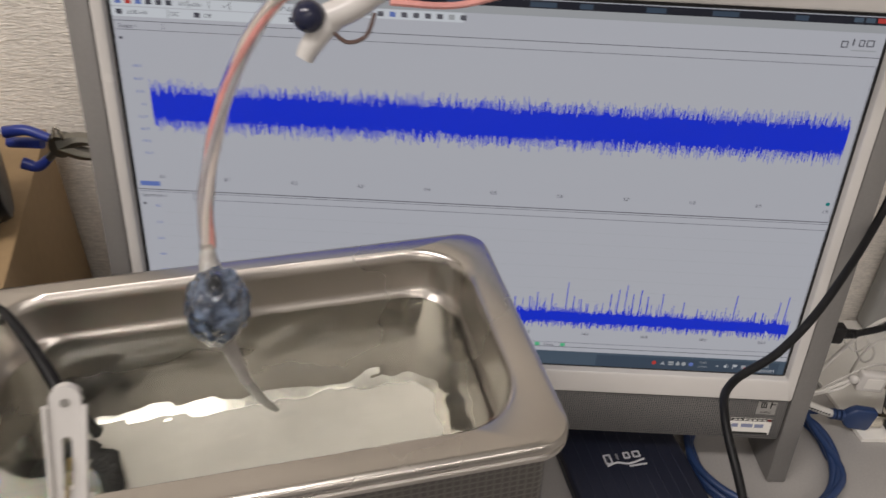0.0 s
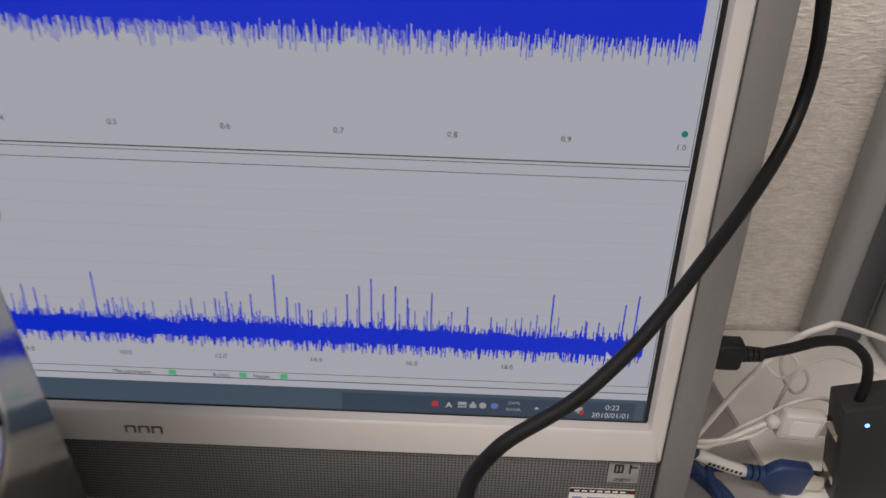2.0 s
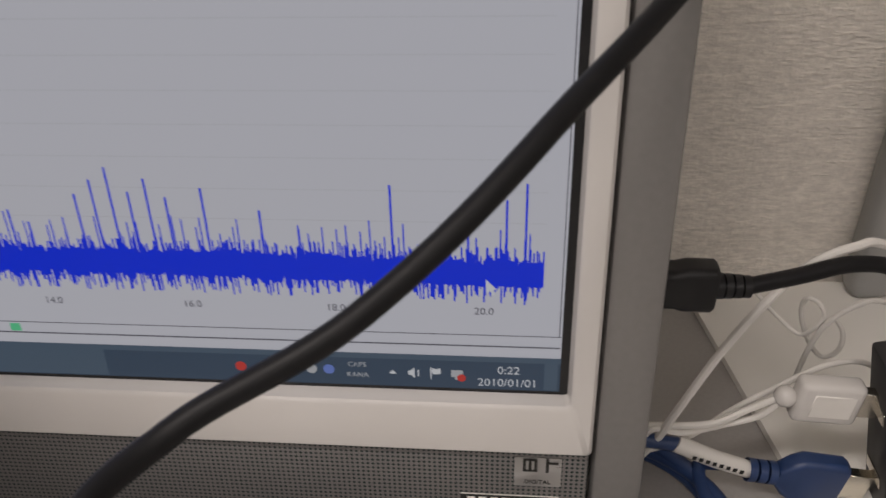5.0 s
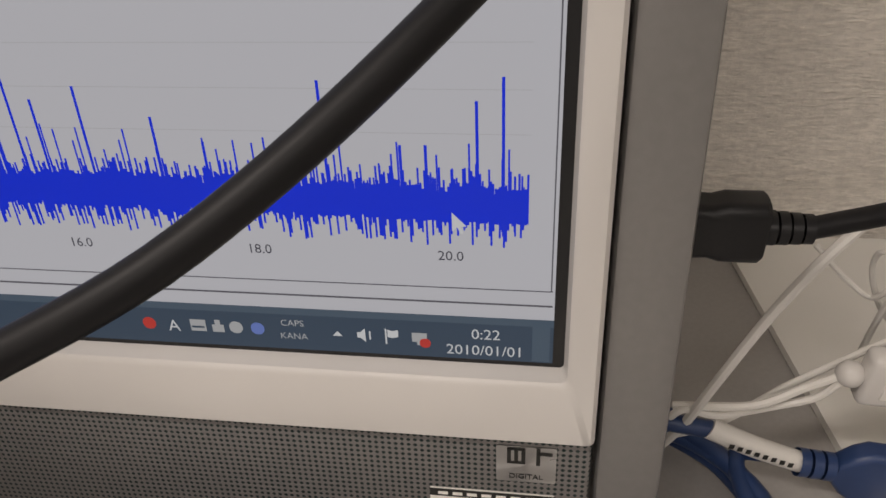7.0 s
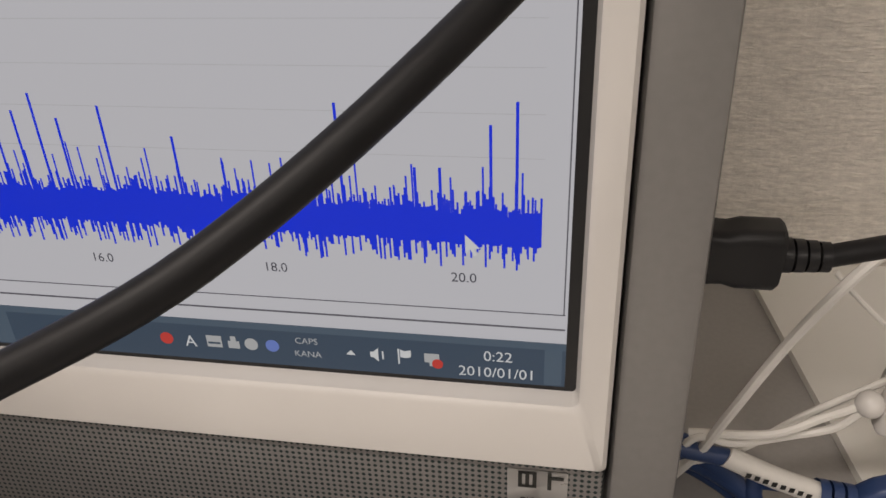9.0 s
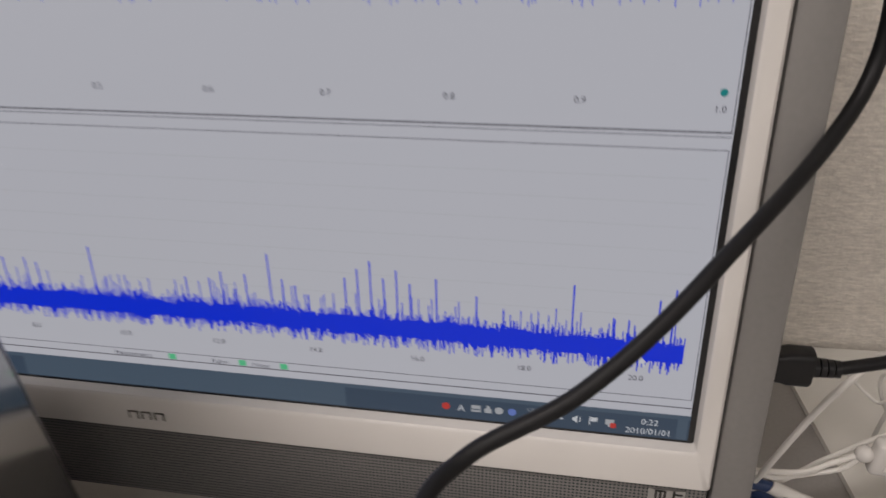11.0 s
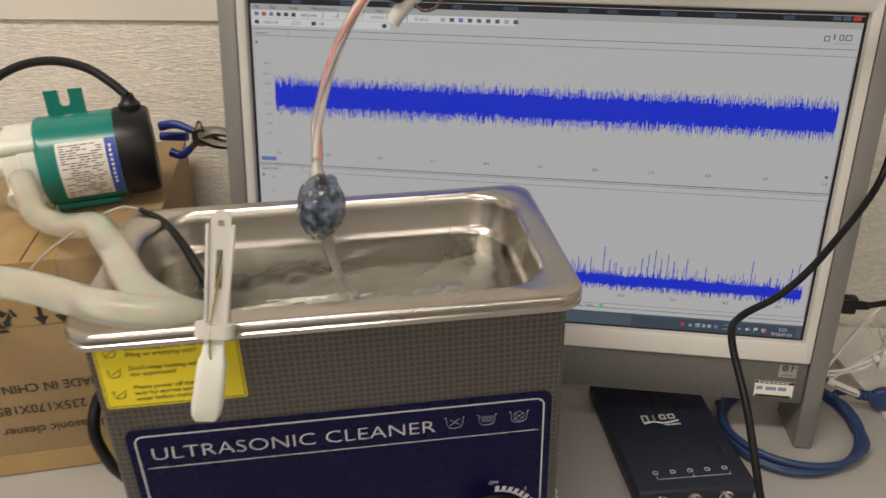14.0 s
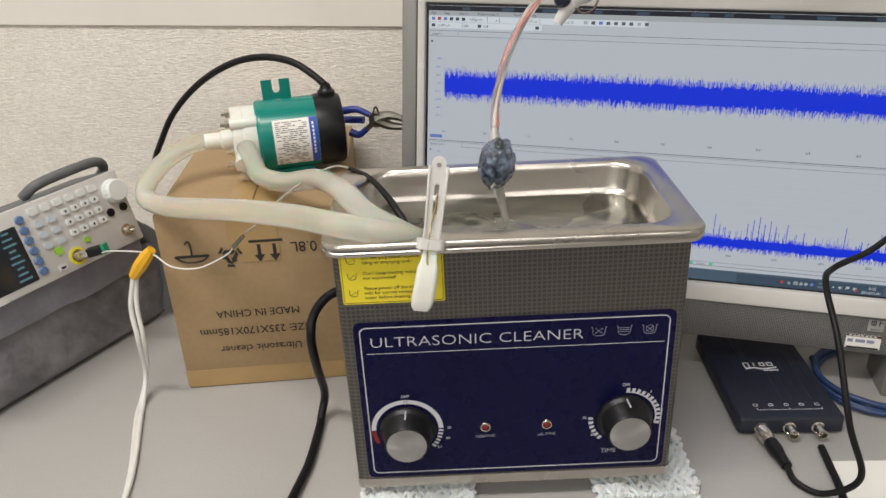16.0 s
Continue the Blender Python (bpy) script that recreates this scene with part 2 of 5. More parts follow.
def solid(name, bm, material, label, category, kind="", m=None, group=""):
    ob = part(name, bm, material, None)
    if m is not None:
        ob.matrix_world = m
    return tagged(ob, label, category, group, kind)


def words(name, text, size, material, parent, m, align="LEFT", deep=0.00006, thin=0.0):
    """Flat lettering that lies in the local x, y plane of m."""
    cu = bpy.data.curves.new("tmp", "FONT")
    cu.body, cu.size, cu.align_x, cu.extrude, cu.resolution_u = text, size, align, deep, 3
    cu.offset = -thin
    ob = new("tmp", cu)
    dg = bpy.context.evaluated_depsgraph_get()
    me = bpy.data.meshes.new_from_object(ob.evaluated_get(dg))
    bpy.data.objects.remove(ob)
    bpy.data.curves.remove(cu)
    me.materials.clear()
    me.materials.append(material)
    t = new(name, me)
    t.parent = parent
    t.matrix_local = m
    return t


def front(x, y, z, turned=0):
    return pose(x, y, z, 90, 0, 0) @ pose(0, 0, 0, 0, 0, turned)


def plate(w, h, t, at, r=0.0, n=5, bm=None):
    """A thin rounded plate facing -y, its centre at the given point, its thickness t reaching towards -y."""
    lp = rrect(w, h, max(r, 1e-5), 0, n=n)
    a = [(x + at[0], at[1], y + at[2]) for x, y, _ in lp]
    b = [(x, at[1] - t, z) for x, _, z in a]
    return loft([a, b], True, True, bm)


def ring_plate(w, h, line, t, at, r, bm=None):
    """A thin rounded outline facing -y."""
    o = rrect(w, h, r, 0, n=6)
    i = rrect(w - 2 * line, h - 2 * line, max(r - line, 1e-4), 0, n=6)
    f = lambda lp, y: [(x + at[0], y, z + at[2]) for x, z, _ in lp]
    return loft([f(o, at[1]), f(o, at[1] - t), f(i, at[1] - t), f(i, at[1])], False, False, bm)


# ---- the room ----
tagged(solid("desk", box(3.0, 0.75, 0.03, (-0.2, -0.167, -0.015), 0.003), DESK, "", ""), "pale grey laminate desk top against the wall", "desk", kind="structure")
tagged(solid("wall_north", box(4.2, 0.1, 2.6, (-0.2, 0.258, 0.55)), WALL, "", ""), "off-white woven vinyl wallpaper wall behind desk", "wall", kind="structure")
tagged(solid("wall_board", box(1.15, 0.004, 0.30, (-1.02, 0.2060, 0.481), 0.001, 1), mat("smooth_beige_board", (0.75, 0.71, 0.65), 0.6, 0, (8, 0.02)), "", ""), "smooth beige board fixed along the wall above", "wall board", kind="structure")
tagged(solid("wall_south", box(4.2, 0.1, 2.6, (-0.2, -3.6, 0.55)), PLASTER, "", ""), "plain pale painted wall across the room", "wall", kind="structure")
tagged(solid("wall_west", box(0.1, 3.9, 2.6, (-2.35, -1.67, 0.55)), PLASTER, "", ""), "plain pale painted side wall", "wall", kind="structure")
tagged(solid("wall_east", box(0.1, 3.9, 2.6, (1.95, -1.67, 0.55)), PLASTER, "", ""), "plain pale painted side wall", "wall", kind="structure")
tagged(solid("floor", box(4.4, 4.0, 0.05, (-0.2, -1.67, -0.775)), CARPET, "", ""), "dark grey office carpet floor", "floor", kind="structure")
tagged(solid("ceiling", box(4.4, 4.0, 0.05, (-0.2, -1.67, 1.875)), PLASTER, "", ""), "white plaster ceiling with tube lights", "ceiling", kind="structure")

# ---- the all-in-one computer ----
SW, SH = 0.4766, 0.268
PC = pose(0.0027, 0.0147, 0.1049, -8.0, 1.47, 0)  # origin: lower right corner of the screen
pc = thing("desktop_computer", PC, "silver and white all-in-one desktop computer, screen on", "computer")
CX, CZ = -SW / 2, SH / 2


def perforated():
    """Silver speaker cover with a fine grid of punched holes."""
    m = mat("perforated_speaker_cover", (0.33, 0.32, 0.31), 0.45, 0.3, (300, 0.04))
    nt = m.node_tree
    p = nt.nodes["Principled BSDF"]
    co = nt.nodes.new("ShaderNodeTexCoord")
    holes = []
    for axis in (0, 2):
        sep = nt.nodes.new("ShaderNodeSeparateXYZ")
        nt.links.new(co.outputs["Object"], sep.inputs[0])
        k = nt.nodes.new("ShaderNodeMath")
        k.operation = "MULTIPLY"
        k.inputs[1].default_value = 2 * math.pi / 0.0017
        nt.links.new(sep.outputs[axis], k.inputs[0])
        c = nt.nodes.new("ShaderNodeMath")
        c.operation = "COSINE"
        nt.links.new(k.outputs[0], c.inputs[0])
        holes.append(c)
    add = nt.nodes.new("ShaderNodeMath")
    nt.links.new(holes[0].outputs[0], add.inputs[0])
    nt.links.new(holes[1].outputs[0], add.inputs[1])
    step = nt.nodes.new("ShaderNodeMapRange")
    step.inputs[1].default_value, step.inputs[2].default_value = 0.35, 0.9
    nt.links.new(add.outputs[0], step.inputs[0])
    mix = nt.nodes.new("ShaderNodeMix")
    mix.data_type = "RGBA"
    mix.inputs[6].default_value, mix.inputs[7].default_value = (0.20, 0.19, 0.185, 1), (0.015, 0.03, 0.03, 1)
    nt.links.new(step.outputs[0], mix.inputs[0])
    nt.links.new(mix.outputs[2], p.inputs["Base Color"])
    b = nt.nodes.new("ShaderNodeBump")
    b.invert = True
    b.inputs["Strength"].default_value, b.inputs["Distance"].default_value = 0.6, 0.0004
    nt.links.new(step.outputs[0], b.inputs["Height"])
    nt.links.new(b.outputs[0], p.inputs["Normal"])
    return m


def column(x0, x1):
    """One side of the case, running down to the desk as a leg."""
    w = x1 - x0
    b = box(w, 0.056, 0.40, ((x0 + x1) / 2, 0.0258, 0.0955), 0.002, 2)
    return b


part("back_case", box(0.487, 0.045, 0.335, (CX, 0.0305, 0.122), 0.004, 2), SILVER, pc, "silver painted plastic case")
part("side_column", column(0.0098, 0.0258), SILVER, pc, "silver side column standing on the desk")
part("side_column", column(-0.5025, -0.4868), SILVER, pc, "silver side column standing on the desk")
part("speaker_cover", box(0.494, 0.010, 0.040, (CX, 0.0035, -0.0405), 0.0015, 2), perforated(), pc, "perforated silver speaker cover")


def bezel():
    """White frame round the screen, open in the middle, with a sloping inner lip."""
    f = lambda w, h, r, y, dz=0.0: [(x + CX, y, z + CZ + dz) for x, z, _ in rrect(w, h, r, 0, n=4)]
    w, h = SW + 0.0175, SH + 0.036
    return loft([f(w, h, 0.002, 0.006, -0.002), f(w, h, 0.002, -0.0035, -0.002), f(w - 0.002, h - 0.002, 0.002, -0.0045, -0.002), f(SW + 0.006, SH + 0.006, 0.002, -0.0042), f(SW + 0.003, SH + 0.003, 0.002, -0.003), f(SW + 0.001, SH + 0.001, 0.001, 0.003)])


part("bezel", bezel(), WHITE, pc, "glossy white screen frame")
part("screen_edge", plate(SW + 0.003, SH + 0.003, 0.001, (CX, 0.0028, CZ), 0.001), SHADOWGAP, pc)
SCREEN = glow("lit_screen", (0.582, 0.597, 0.655), 0.62)
screen = part("screen", plate(SW - 0.004, SH - 0.003, 0.0008, (CX, 0.0016, CZ)), SCREEN, pc, "lit screen with two blue traces")
BLUE = glow("blue_trace", (0.004, 0.026, 0.60), 0.85)
PALEBLUE = glow("pale_blue_trace", (0.20, 0.23, 0.62), 0.75)
UIGREY = glow("screen_grey", (0.46, 0.48, 0.50), 0.6)
UILIGHT = glow("screen_white", (0.74, 0.78, 0.83), 0.64)
UILINE = glow("screen_line", (0.16, 0.16, 0.19), 0.5)
UITEXT = glow("screen_text", (0.10, 0.10, 0.13), 0.5)
UIBLUE = glow("screen_blue", (0.16, 0.24, 0.62), 0.6)
TASKBAR = glow("screen_taskbar", (0.055, 0.085, 0.13), 0.6)
TASKLIGHT = glow("screen_taskbar_light", (0.085, 0.125, 0.175), 0.6)
TITLE = glow("screen_title_bar", (0.02, 0.022, 0.035), 0.5)
TEAL = glow("screen_teal", (0.01, 0.22, 0.22), 0.7)
GREEN = glow("screen_green", (0.10, 0.52, 0.26), 0.7)
REDUI = glow("screen_red", (0.6, 0.06, 0.05), 0.6)
UIWHITE = glow("screen_pure_white", (0.70, 0.73, 0.76), 0.6)
for g in (SCREEN, BLUE, PALEBLUE, UIGREY, UILIGHT, TASKBAR, TASKLIGHT, TITLE):
    g.node_tree.nodes["Principled BSDF"].inputs["Specular IOR Level"].default_value = 0.25


def trace(x0, x1, z0, low, high, spike_low, spike_high, n, share, seed, y, thin=1.05, hump=0.0):
    """A noisy band made of narrow upright bars; hump lifts it about the middle of the screen."""
    base = z0
    rnd = random.Random(seed)
    b = bmesh.new()
    step = (x1 - x0) / n
    for k in range(n):
        x = x0 + k * step
        z0 = base + hump * max(0.0, 1 - ((x + 0.25) / 0.245) ** 2)
        lo = low * (0.75 + 0.5 * rnd.random())
        hi = high * (0.75 + 0.5 * rnd.random())
        if rnd.random() < share:
            hi = high + (spike_high - high) * rnd.random() ** 1.6
        if rnd.random() < share:
            lo = low + (spike_low - low) * rnd.random() ** 1.6
        w = step * thin
        b.faces.new([b.verts.new(p) for p in ((x, y, z0 - lo), (x + w, y, z0 - lo), (x + w, y, z0 + hi), (x, y, z0 + hi))])
    return b


def strip(name, x0, x1, z0, z1, material, y=0.0003, label=""):
    b = bmesh.new()
    b.faces.new([b.verts.new(p) for p in ((x0, y, z0), (x1, y, z0), (x1, y, z1), (x0, y, z1))])
    return part(name, b, material, screen, label)


part("waveform", trace(-0.457, -0.0075, 0.1885, 0.0085, 0.0085, 0.0160, 0.0160, 1100, 0.85, 3, 0.0001), BLUE, screen, "blue noisy waveform band")["kind"] = "stuff"
part("waveform", trace(-0.457, -0.0075, 0.1885, 0.012, 0.012, 0.0190, 0.0190, 420, 0.9, 13, 0.0003, 0.5), PALEBLUE, screen, "pale blue noise of the waveform")["kind"] = "stuff"
part("spectrum", trace(-0.457, -0.0082, 0.0405, 0.0024, 0.0054, 0.0086, 0.0100, 1000, 0.9, 4, 0.0001, 1.02, 0.0022), BLUE, screen, "blue spectrum band")["kind"] = "stuff"
part("spectrum_spike", trace(-0.456, -0.0085, 0.0405, 0.002, 0.005, 0.006, 0.0170, 330, 0.9, 21, 0.0002, 0.30, 0.0022), BLUE, screen, "short blue spectrum spikes")["kind"] = "stuff"
part("spectrum_spike", trace(-0.456, -0.0085, 0.0405, 0.002, 0.006, 0.006, 0.031, 84, 0.9, 9, 0.0002, 0.12, 0.0022), BLUE, screen, "thin blue spectrum spikes")["kind"] = "stuff"
# window frames of the program
strip("title_bar", -0.4745, -0.002, 0.2615, 0.2662, TITLE)
strip("menu_bar", -0.4745, -0.002, 0.2568, 0.2615, UIGREY)
strip("tool_bar", -0.4745, -0.4745 + 0.215, 0.2508, 0.2565, UILIGHT)
strip("tool_bar", -0.4745, -0.4745 + 0.115, 0.2445, 0.2502, UILIGHT)
for x0, x1, z0, z1 in ((-0.4735, -0.0025, 0.2418, 0.2422), (-0.4440, -0.0025, 0.2365, 0.2368), (-0.4735, -0.4445, 0.2365, 0.2368), (-0.4735, -0.0025, 0.1296, 0.1302), (-0.4735, -0.0025, 0.1282, 0.1285), (-0.437, -0.003, 0.1236, 0.1239), (-0.4735, -0.0025, 0.0212, 0.0215), (-0.4735, -0.0025, 0.0172, 0.0177)):
    strip("frame_line", x0, x1, z0, z1, UILINE)
for x, z0, z1 in ((-0.0030, 0.0212, 0.1238), (-0.0030, 0.1302, 0.2366), (-0.4440, 0.2365, 0.2412), (-0.437, 0.1238, 0.1282)):
    strip("frame_line", x, x + 0.0003, z0, z1, UILINE)
for k in range(7):
    strip("grid_line", -0.457, -0.008, 0.058 + 0.0092 * k, 0.0581 + 0.0092 * k, UIGREY)
strip("taskbar", -0.4745, -0.002, 0.0016, 0.0137, TASKBAR)
strip("taskbar", -0.4745, -0.002, 0.0118, 0.0137, TASKLIGHT, 0.0002)
strip("taskbar_button", -0.0068, -0.0028, 0.002, 0.0132, TASKLIGHT, 0.0002)
strip("taskbar_button", -0.30, -0.145, 0.002, 0.0118, TASKLIGHT, 0.0002)


def note(text, x, z, size, material=UITEXT, align="LEFT"):
    return words("screen_lettering", text, size, material, screen, front(x, 0.0001, z), align, 0)


for k in range(1, 10):
    note("0.%d" % k, -0.4572 + 0.0449 * k, 0.1385, 0.0034, align="CENTER")
note("1.0", -0.0075, 0.1368, 0.0034, align="CENTER")
note("0.0", -0.4565, 0.1385, 0.003, align="CENTER")
part("marker_dot", lathe([(0.0013, 0), (0.0013, 0.0002), (0, 0.0002)], 16, "Y"), TEAL, screen, "teal marker dot", pose(-0.0070, 0.0002, 0.1434))
for k in range(2, 21, 2):
    note("%d.0" % k, -0.025 - 0.0219 * (20 - k), 0.0286, 0.0034, align="CENTER")
for k, s in enumerate(("100.0", "66.67", "33.33", "0.0", "-33.33", "-66.67", "-100.0", "-133.3")):
    note(s, -0.4605, 0.2135 - 0.0083 * k, 0.0026, UIBLUE, "RIGHT")
for k, s in enumerate(("0.0", "-15.0", "-30.0", "-45.0", "-60.0")):
    note(s, -0.4605, 0.117 - 0.0125 * k, 0.0026, UIBLUE, "RIGHT")
strip("axis_box", -0.472, -0.4585, 0.1325, 0.1358, UIBLUE)
strip("axis_box", -0.4718, -0.4700, 0.2305, 0.2322, UITEXT)
strip("axis_box", -0.4718, -0.4700, 0.1185, 0.1202, UITEXT)
note("Scope 1", -0.4715, 0.2377, 0.0036)
note("Spectrum 1", -0.4715, 0.1245, 0.0036)
for s, x in (("File", -0.4720), ("Edit", -0.4585), ("Views", -0.4430), ("Measurements", -0.4240), ("Tools", -0.3880), ("Help", -0.3720)):
    note(s, x, 0.2578, 0.0036)
for s, x, z in (("100 \u00b5s/div", -0.4330, 0.2524), ("x 1", -0.4060, 0.2524), ("49.07 kS", -0.3760, 0.2524), ("32 of 32", -0.3400, 0.2524), ("\u00b1500 mV", -0.4650, 0.2461), ("DC", -0.4380, 0.2461), ("Off", -0.4180, 0.2461)):
    note(s, x, z, 0.0034)
for k, (x, z, mm) in enumerate([(-0.4715 + 0.0062 * k, 0.2522, (UIBLUE, REDUI, UIBLUE, UITEXT, UITEXT, UITEXT)[k]) for k in range(6)] + [(-0.3190 + 0.0072 * k, 0.2522, (UIGREY, UILINE, UIBLUE, UILINE, UILINE, UILINE, UILINE, UIGREY, UILINE)[k]) for k in range(9)] + [(-0.4715, 0.2458, UITEXT), (-0.4240, 0.2458, UITEXT), (-0.3660, 0.2458, UITEXT)]):
    strip("tool_icon", x, x + 0.0036, z, z + 0.0030, mm, 0.0002)
for x in (-0.4145, -0.4400, -0.4020, -0.3620, -0.3460, -0.4270, -0.3820):
    strip("tool_icon", x, x + 0.0004, 0.2512 if x > -0.43 else 0.2449, 0.2560 if x > -0.43 else 0.2498, UILINE, 0.0002)
# maker's mark in the program window, drawn as plain shapes
for k, (w, dz) in enumerate(((0.0042, -0.001), (0.0010, 0.0004), (0.0034, 0), (0.0046, 0))):
    b = ring_plate(w, 0.0042, 0.0007, 0.0001, (-0.0262 + 0.0052 * k, 0.0003, 0.2505 + dz), 0.0005)
    part("maker_mark", b, UILINE, screen)
strip("maker_mark", -0.0215, -0.006, 0.2456, 0.2464, UIGREY, 0.0002)
for k in range(3):
    strip("window_button", -0.0245 + 0.0072 * k, -0.0188 + 0.0072 * k, 0.2628, 0.2656, (TASKLIGHT, TASKLIGHT, REDUI)[k], 0.0002)
for k, x in enumerate((-0.44, -0.40, -0.36, -0.31, -0.27, -0.22, -0.19, -0.15, -0.11, -0.06)):
    strip("title_glare", x, x + 0.008 + 0.004 * (k % 3), 0.2622, 0.2652, TASKBAR, 0.0002)
note("Measurements", -0.2515, 0.0181, 0.0030)
note("Rulers", -0.2050, 0.0181, 0.0030)
note("Notes", -0.1860, 0.0181, 0.0030)
for x in (-0.2255, -0.1925, -0.1735):
    strip("green_button", x, x + 0.0034, 0.0180, 0.0208, GREEN, 0.0002)
note("0:22", -0.0175, 0.0076, 0.0040, UIWHITE, "CENTER")
note("2010/01/01", -0.0178, 0.0030, 0.0040, UIWHITE, "CENTER")
note("CAPS", -0.0640, 0.0086, 0.0025, UIGREY, "CENTER")
note("KANA", -0.0640, 0.0048, 0.0025, UIGREY, "CENTER")
for x, mm in ((-0.1010, REDUI), (-0.0785, UIGREY), (-0.0730, UIBLUE)):
    part("tray_icon", plate(0.0034, 0.0034, 0.0001, (x, 0.0003, 0.0072), 0.0016), mm, screen)
strip("tray_icon", -0.0902, -0.0862, 0.0056, 0.0090, UIGREY, 0.0002)
strip("tray_icon", -0.0898, -0.0866, 0.0066, 0.0072, TASKBAR, 0.0001)
strip("tray_icon", -0.0846, -0.0816, 0.0056, 0.0078, UIGREY, 0.0002)
strip("tray_icon", -0.0838, -0.0824, 0.0078, 0.0092, UIGREY, 0.0002)
note("A", -0.0945, 0.0054, 0.0046, UIWHITE, "CENTER")


def tray_shape(outline):
    """A flat white sign in the task bar."""
    b = bmesh.new()
    b.faces.new([b.verts.new((x, 0.0001, z)) for x, z in outline])
    part("tray_icon", b, UIWHITE, screen)


tray_shape([(-0.0542, 0.0064), (-0.0518, 0.0064), (-0.0530, 0.0078)])
tray_shape([(-0.0482, 0.0062), (-0.0482, 0.0078), (-0.0474, 0.0078), (-0.0462, 0.0090), (-0.0462, 0.0050), (-0.0474, 0.0062)])
strip("tray_icon", -0.0453, -0.0449, 0.0058, 0.0082, UIWHITE, 0.0001)
strip("tray_icon", -0.0414, -0.0410, 0.0048, 0.0092, UIWHITE, 0.0001)
tray_shape([(-0.0408, 0.0068), (-0.0408, 0.0090), (-0.0396, 0.0086), (-0.0382, 0.0090), (-0.0382, 0.0070), (-0.0396, 0.0066)])
strip("tray_icon", -0.0350, -0.0314, 0.0058, 0.0084, UIGREY, 0.0002)
strip("tray_icon", -0.0338, -0.0326, 0.0048, 0.0058, UIGREY, 0.0002)
part("tray_icon", plate(0.0026, 0.0026, 0.0001, (-0.0318, -0.0001, 0.0058), 0.0012), REDUI, screen)
# pointer
b = bmesh.new()
b.faces.new([b.verts.new((-0.0245 + x, 0.0000, 0.0405 - z)) for x, z in ((0, 0), (0, 0.0046), (0.0011, 0.0036), (0.0019, 0.0052), (0.0025, 0.0049), (0.0018, 0.0034), (0.0032, 0.0033))])
part("pointer", b, UIWHITE, screen)
# badge, sticker and maker's mark on the frame
badge = part("badge", plate(0.0150, 0.0120, 0.0004, (-0.0075, -0.0015, -0.0292), 0.0004), ALU, pc, "small square silver sticker with a black mark")
for x0, z0, w, h in ((-0.0118, -0.0262, 0.0010, 0.0050), (-0.0100, -0.0262, 0.0010, 0.0050), (-0.0082, -0.0262, 0.0010, 0.0050), (-0.0100, -0.0240, 0.0046, 0.0008), (-0.0100, -0.0285, 0.0046, 0.0008), (-0.0045, -0.0262, 0.0010, 0.0058), (-0.0028, -0.0252, 0.0036, 0.0009)):
    part("badge_mark", plate(w, h, 0.0001, (x0, -0.0020, z0)), DARKINK, badge)
words("badge_lettering", "DIGITAL", 0.0023, DARKINK, badge, front(-0.0075, -0.0020, -0.0340), "CENTER")
sticker = part("sticker", plate(0.0325, 0.0155, 0.0003, (-0.0163, -0.0015, -0.0475), 0.0004), PAPER, pc, "white sticker with black and red print")
for z0, w, h, mm in ((-0.0412, 0.0325, 0.0026, DARKINK), (-0.0542, 0.0300, 0.0018, DARKINK)):
    part("sticker_print", plate(w, h, 0.0001, (-0.0163, -0.0019, z0)), mm, sticker)
for k in range(7):
    part("sticker_print", plate(0.0026, 0.0010, 0.0001, (-0.0290 + 0.0038 * k, -0.0021, -0.0412)), PAPER, sticker)
part("sticker_print", plate(0.0026, 0.0018, 0.0001, (-0.0025, -0.0022, -0.0412)), RED, sticker)
for k, w in enumerate((0.005, 0.009, 0.007)):
    part("sticker_print", plate(w, 0.0034, 0.0001, (-0.0285 + 0.0095 * k, -0.0019, -0.0470)), mat("sticker_grey_print", (0.25, 0.28, 0.42), 0.5), sticker)
for k, w in enumerate((0.0052, 0.0052, 0.0052)):
    part("maker_mark", ring_plate(w, 0.0056, 0.0010, 0.0001, (-0.2462 + 0.0064 * k, -0.0043, -0.0120), 0.0006), GUN, pc, "grey maker's mark on the frame")

# ---- ultrasonic cleaner ----
CLEAN = pose(-0.4597, -0.2468, 0.1870, 0, -0.45, 14.2)
cleaner = thing("ultrasonic_cleaner", CLEAN, "stainless steel ultrasonic cleaner, tank nearly full of water", "ultrasonic cleaner")
BX, BY = 0.1255, 0.0768
part("body", loft([rrect(0.2715, 0.1535, 0.006, z, BX, BY) for z in (-0.168, -0.166, 0.064)], True, False), EMBOSSED, cleaner, "body of embossed stainless sheet")


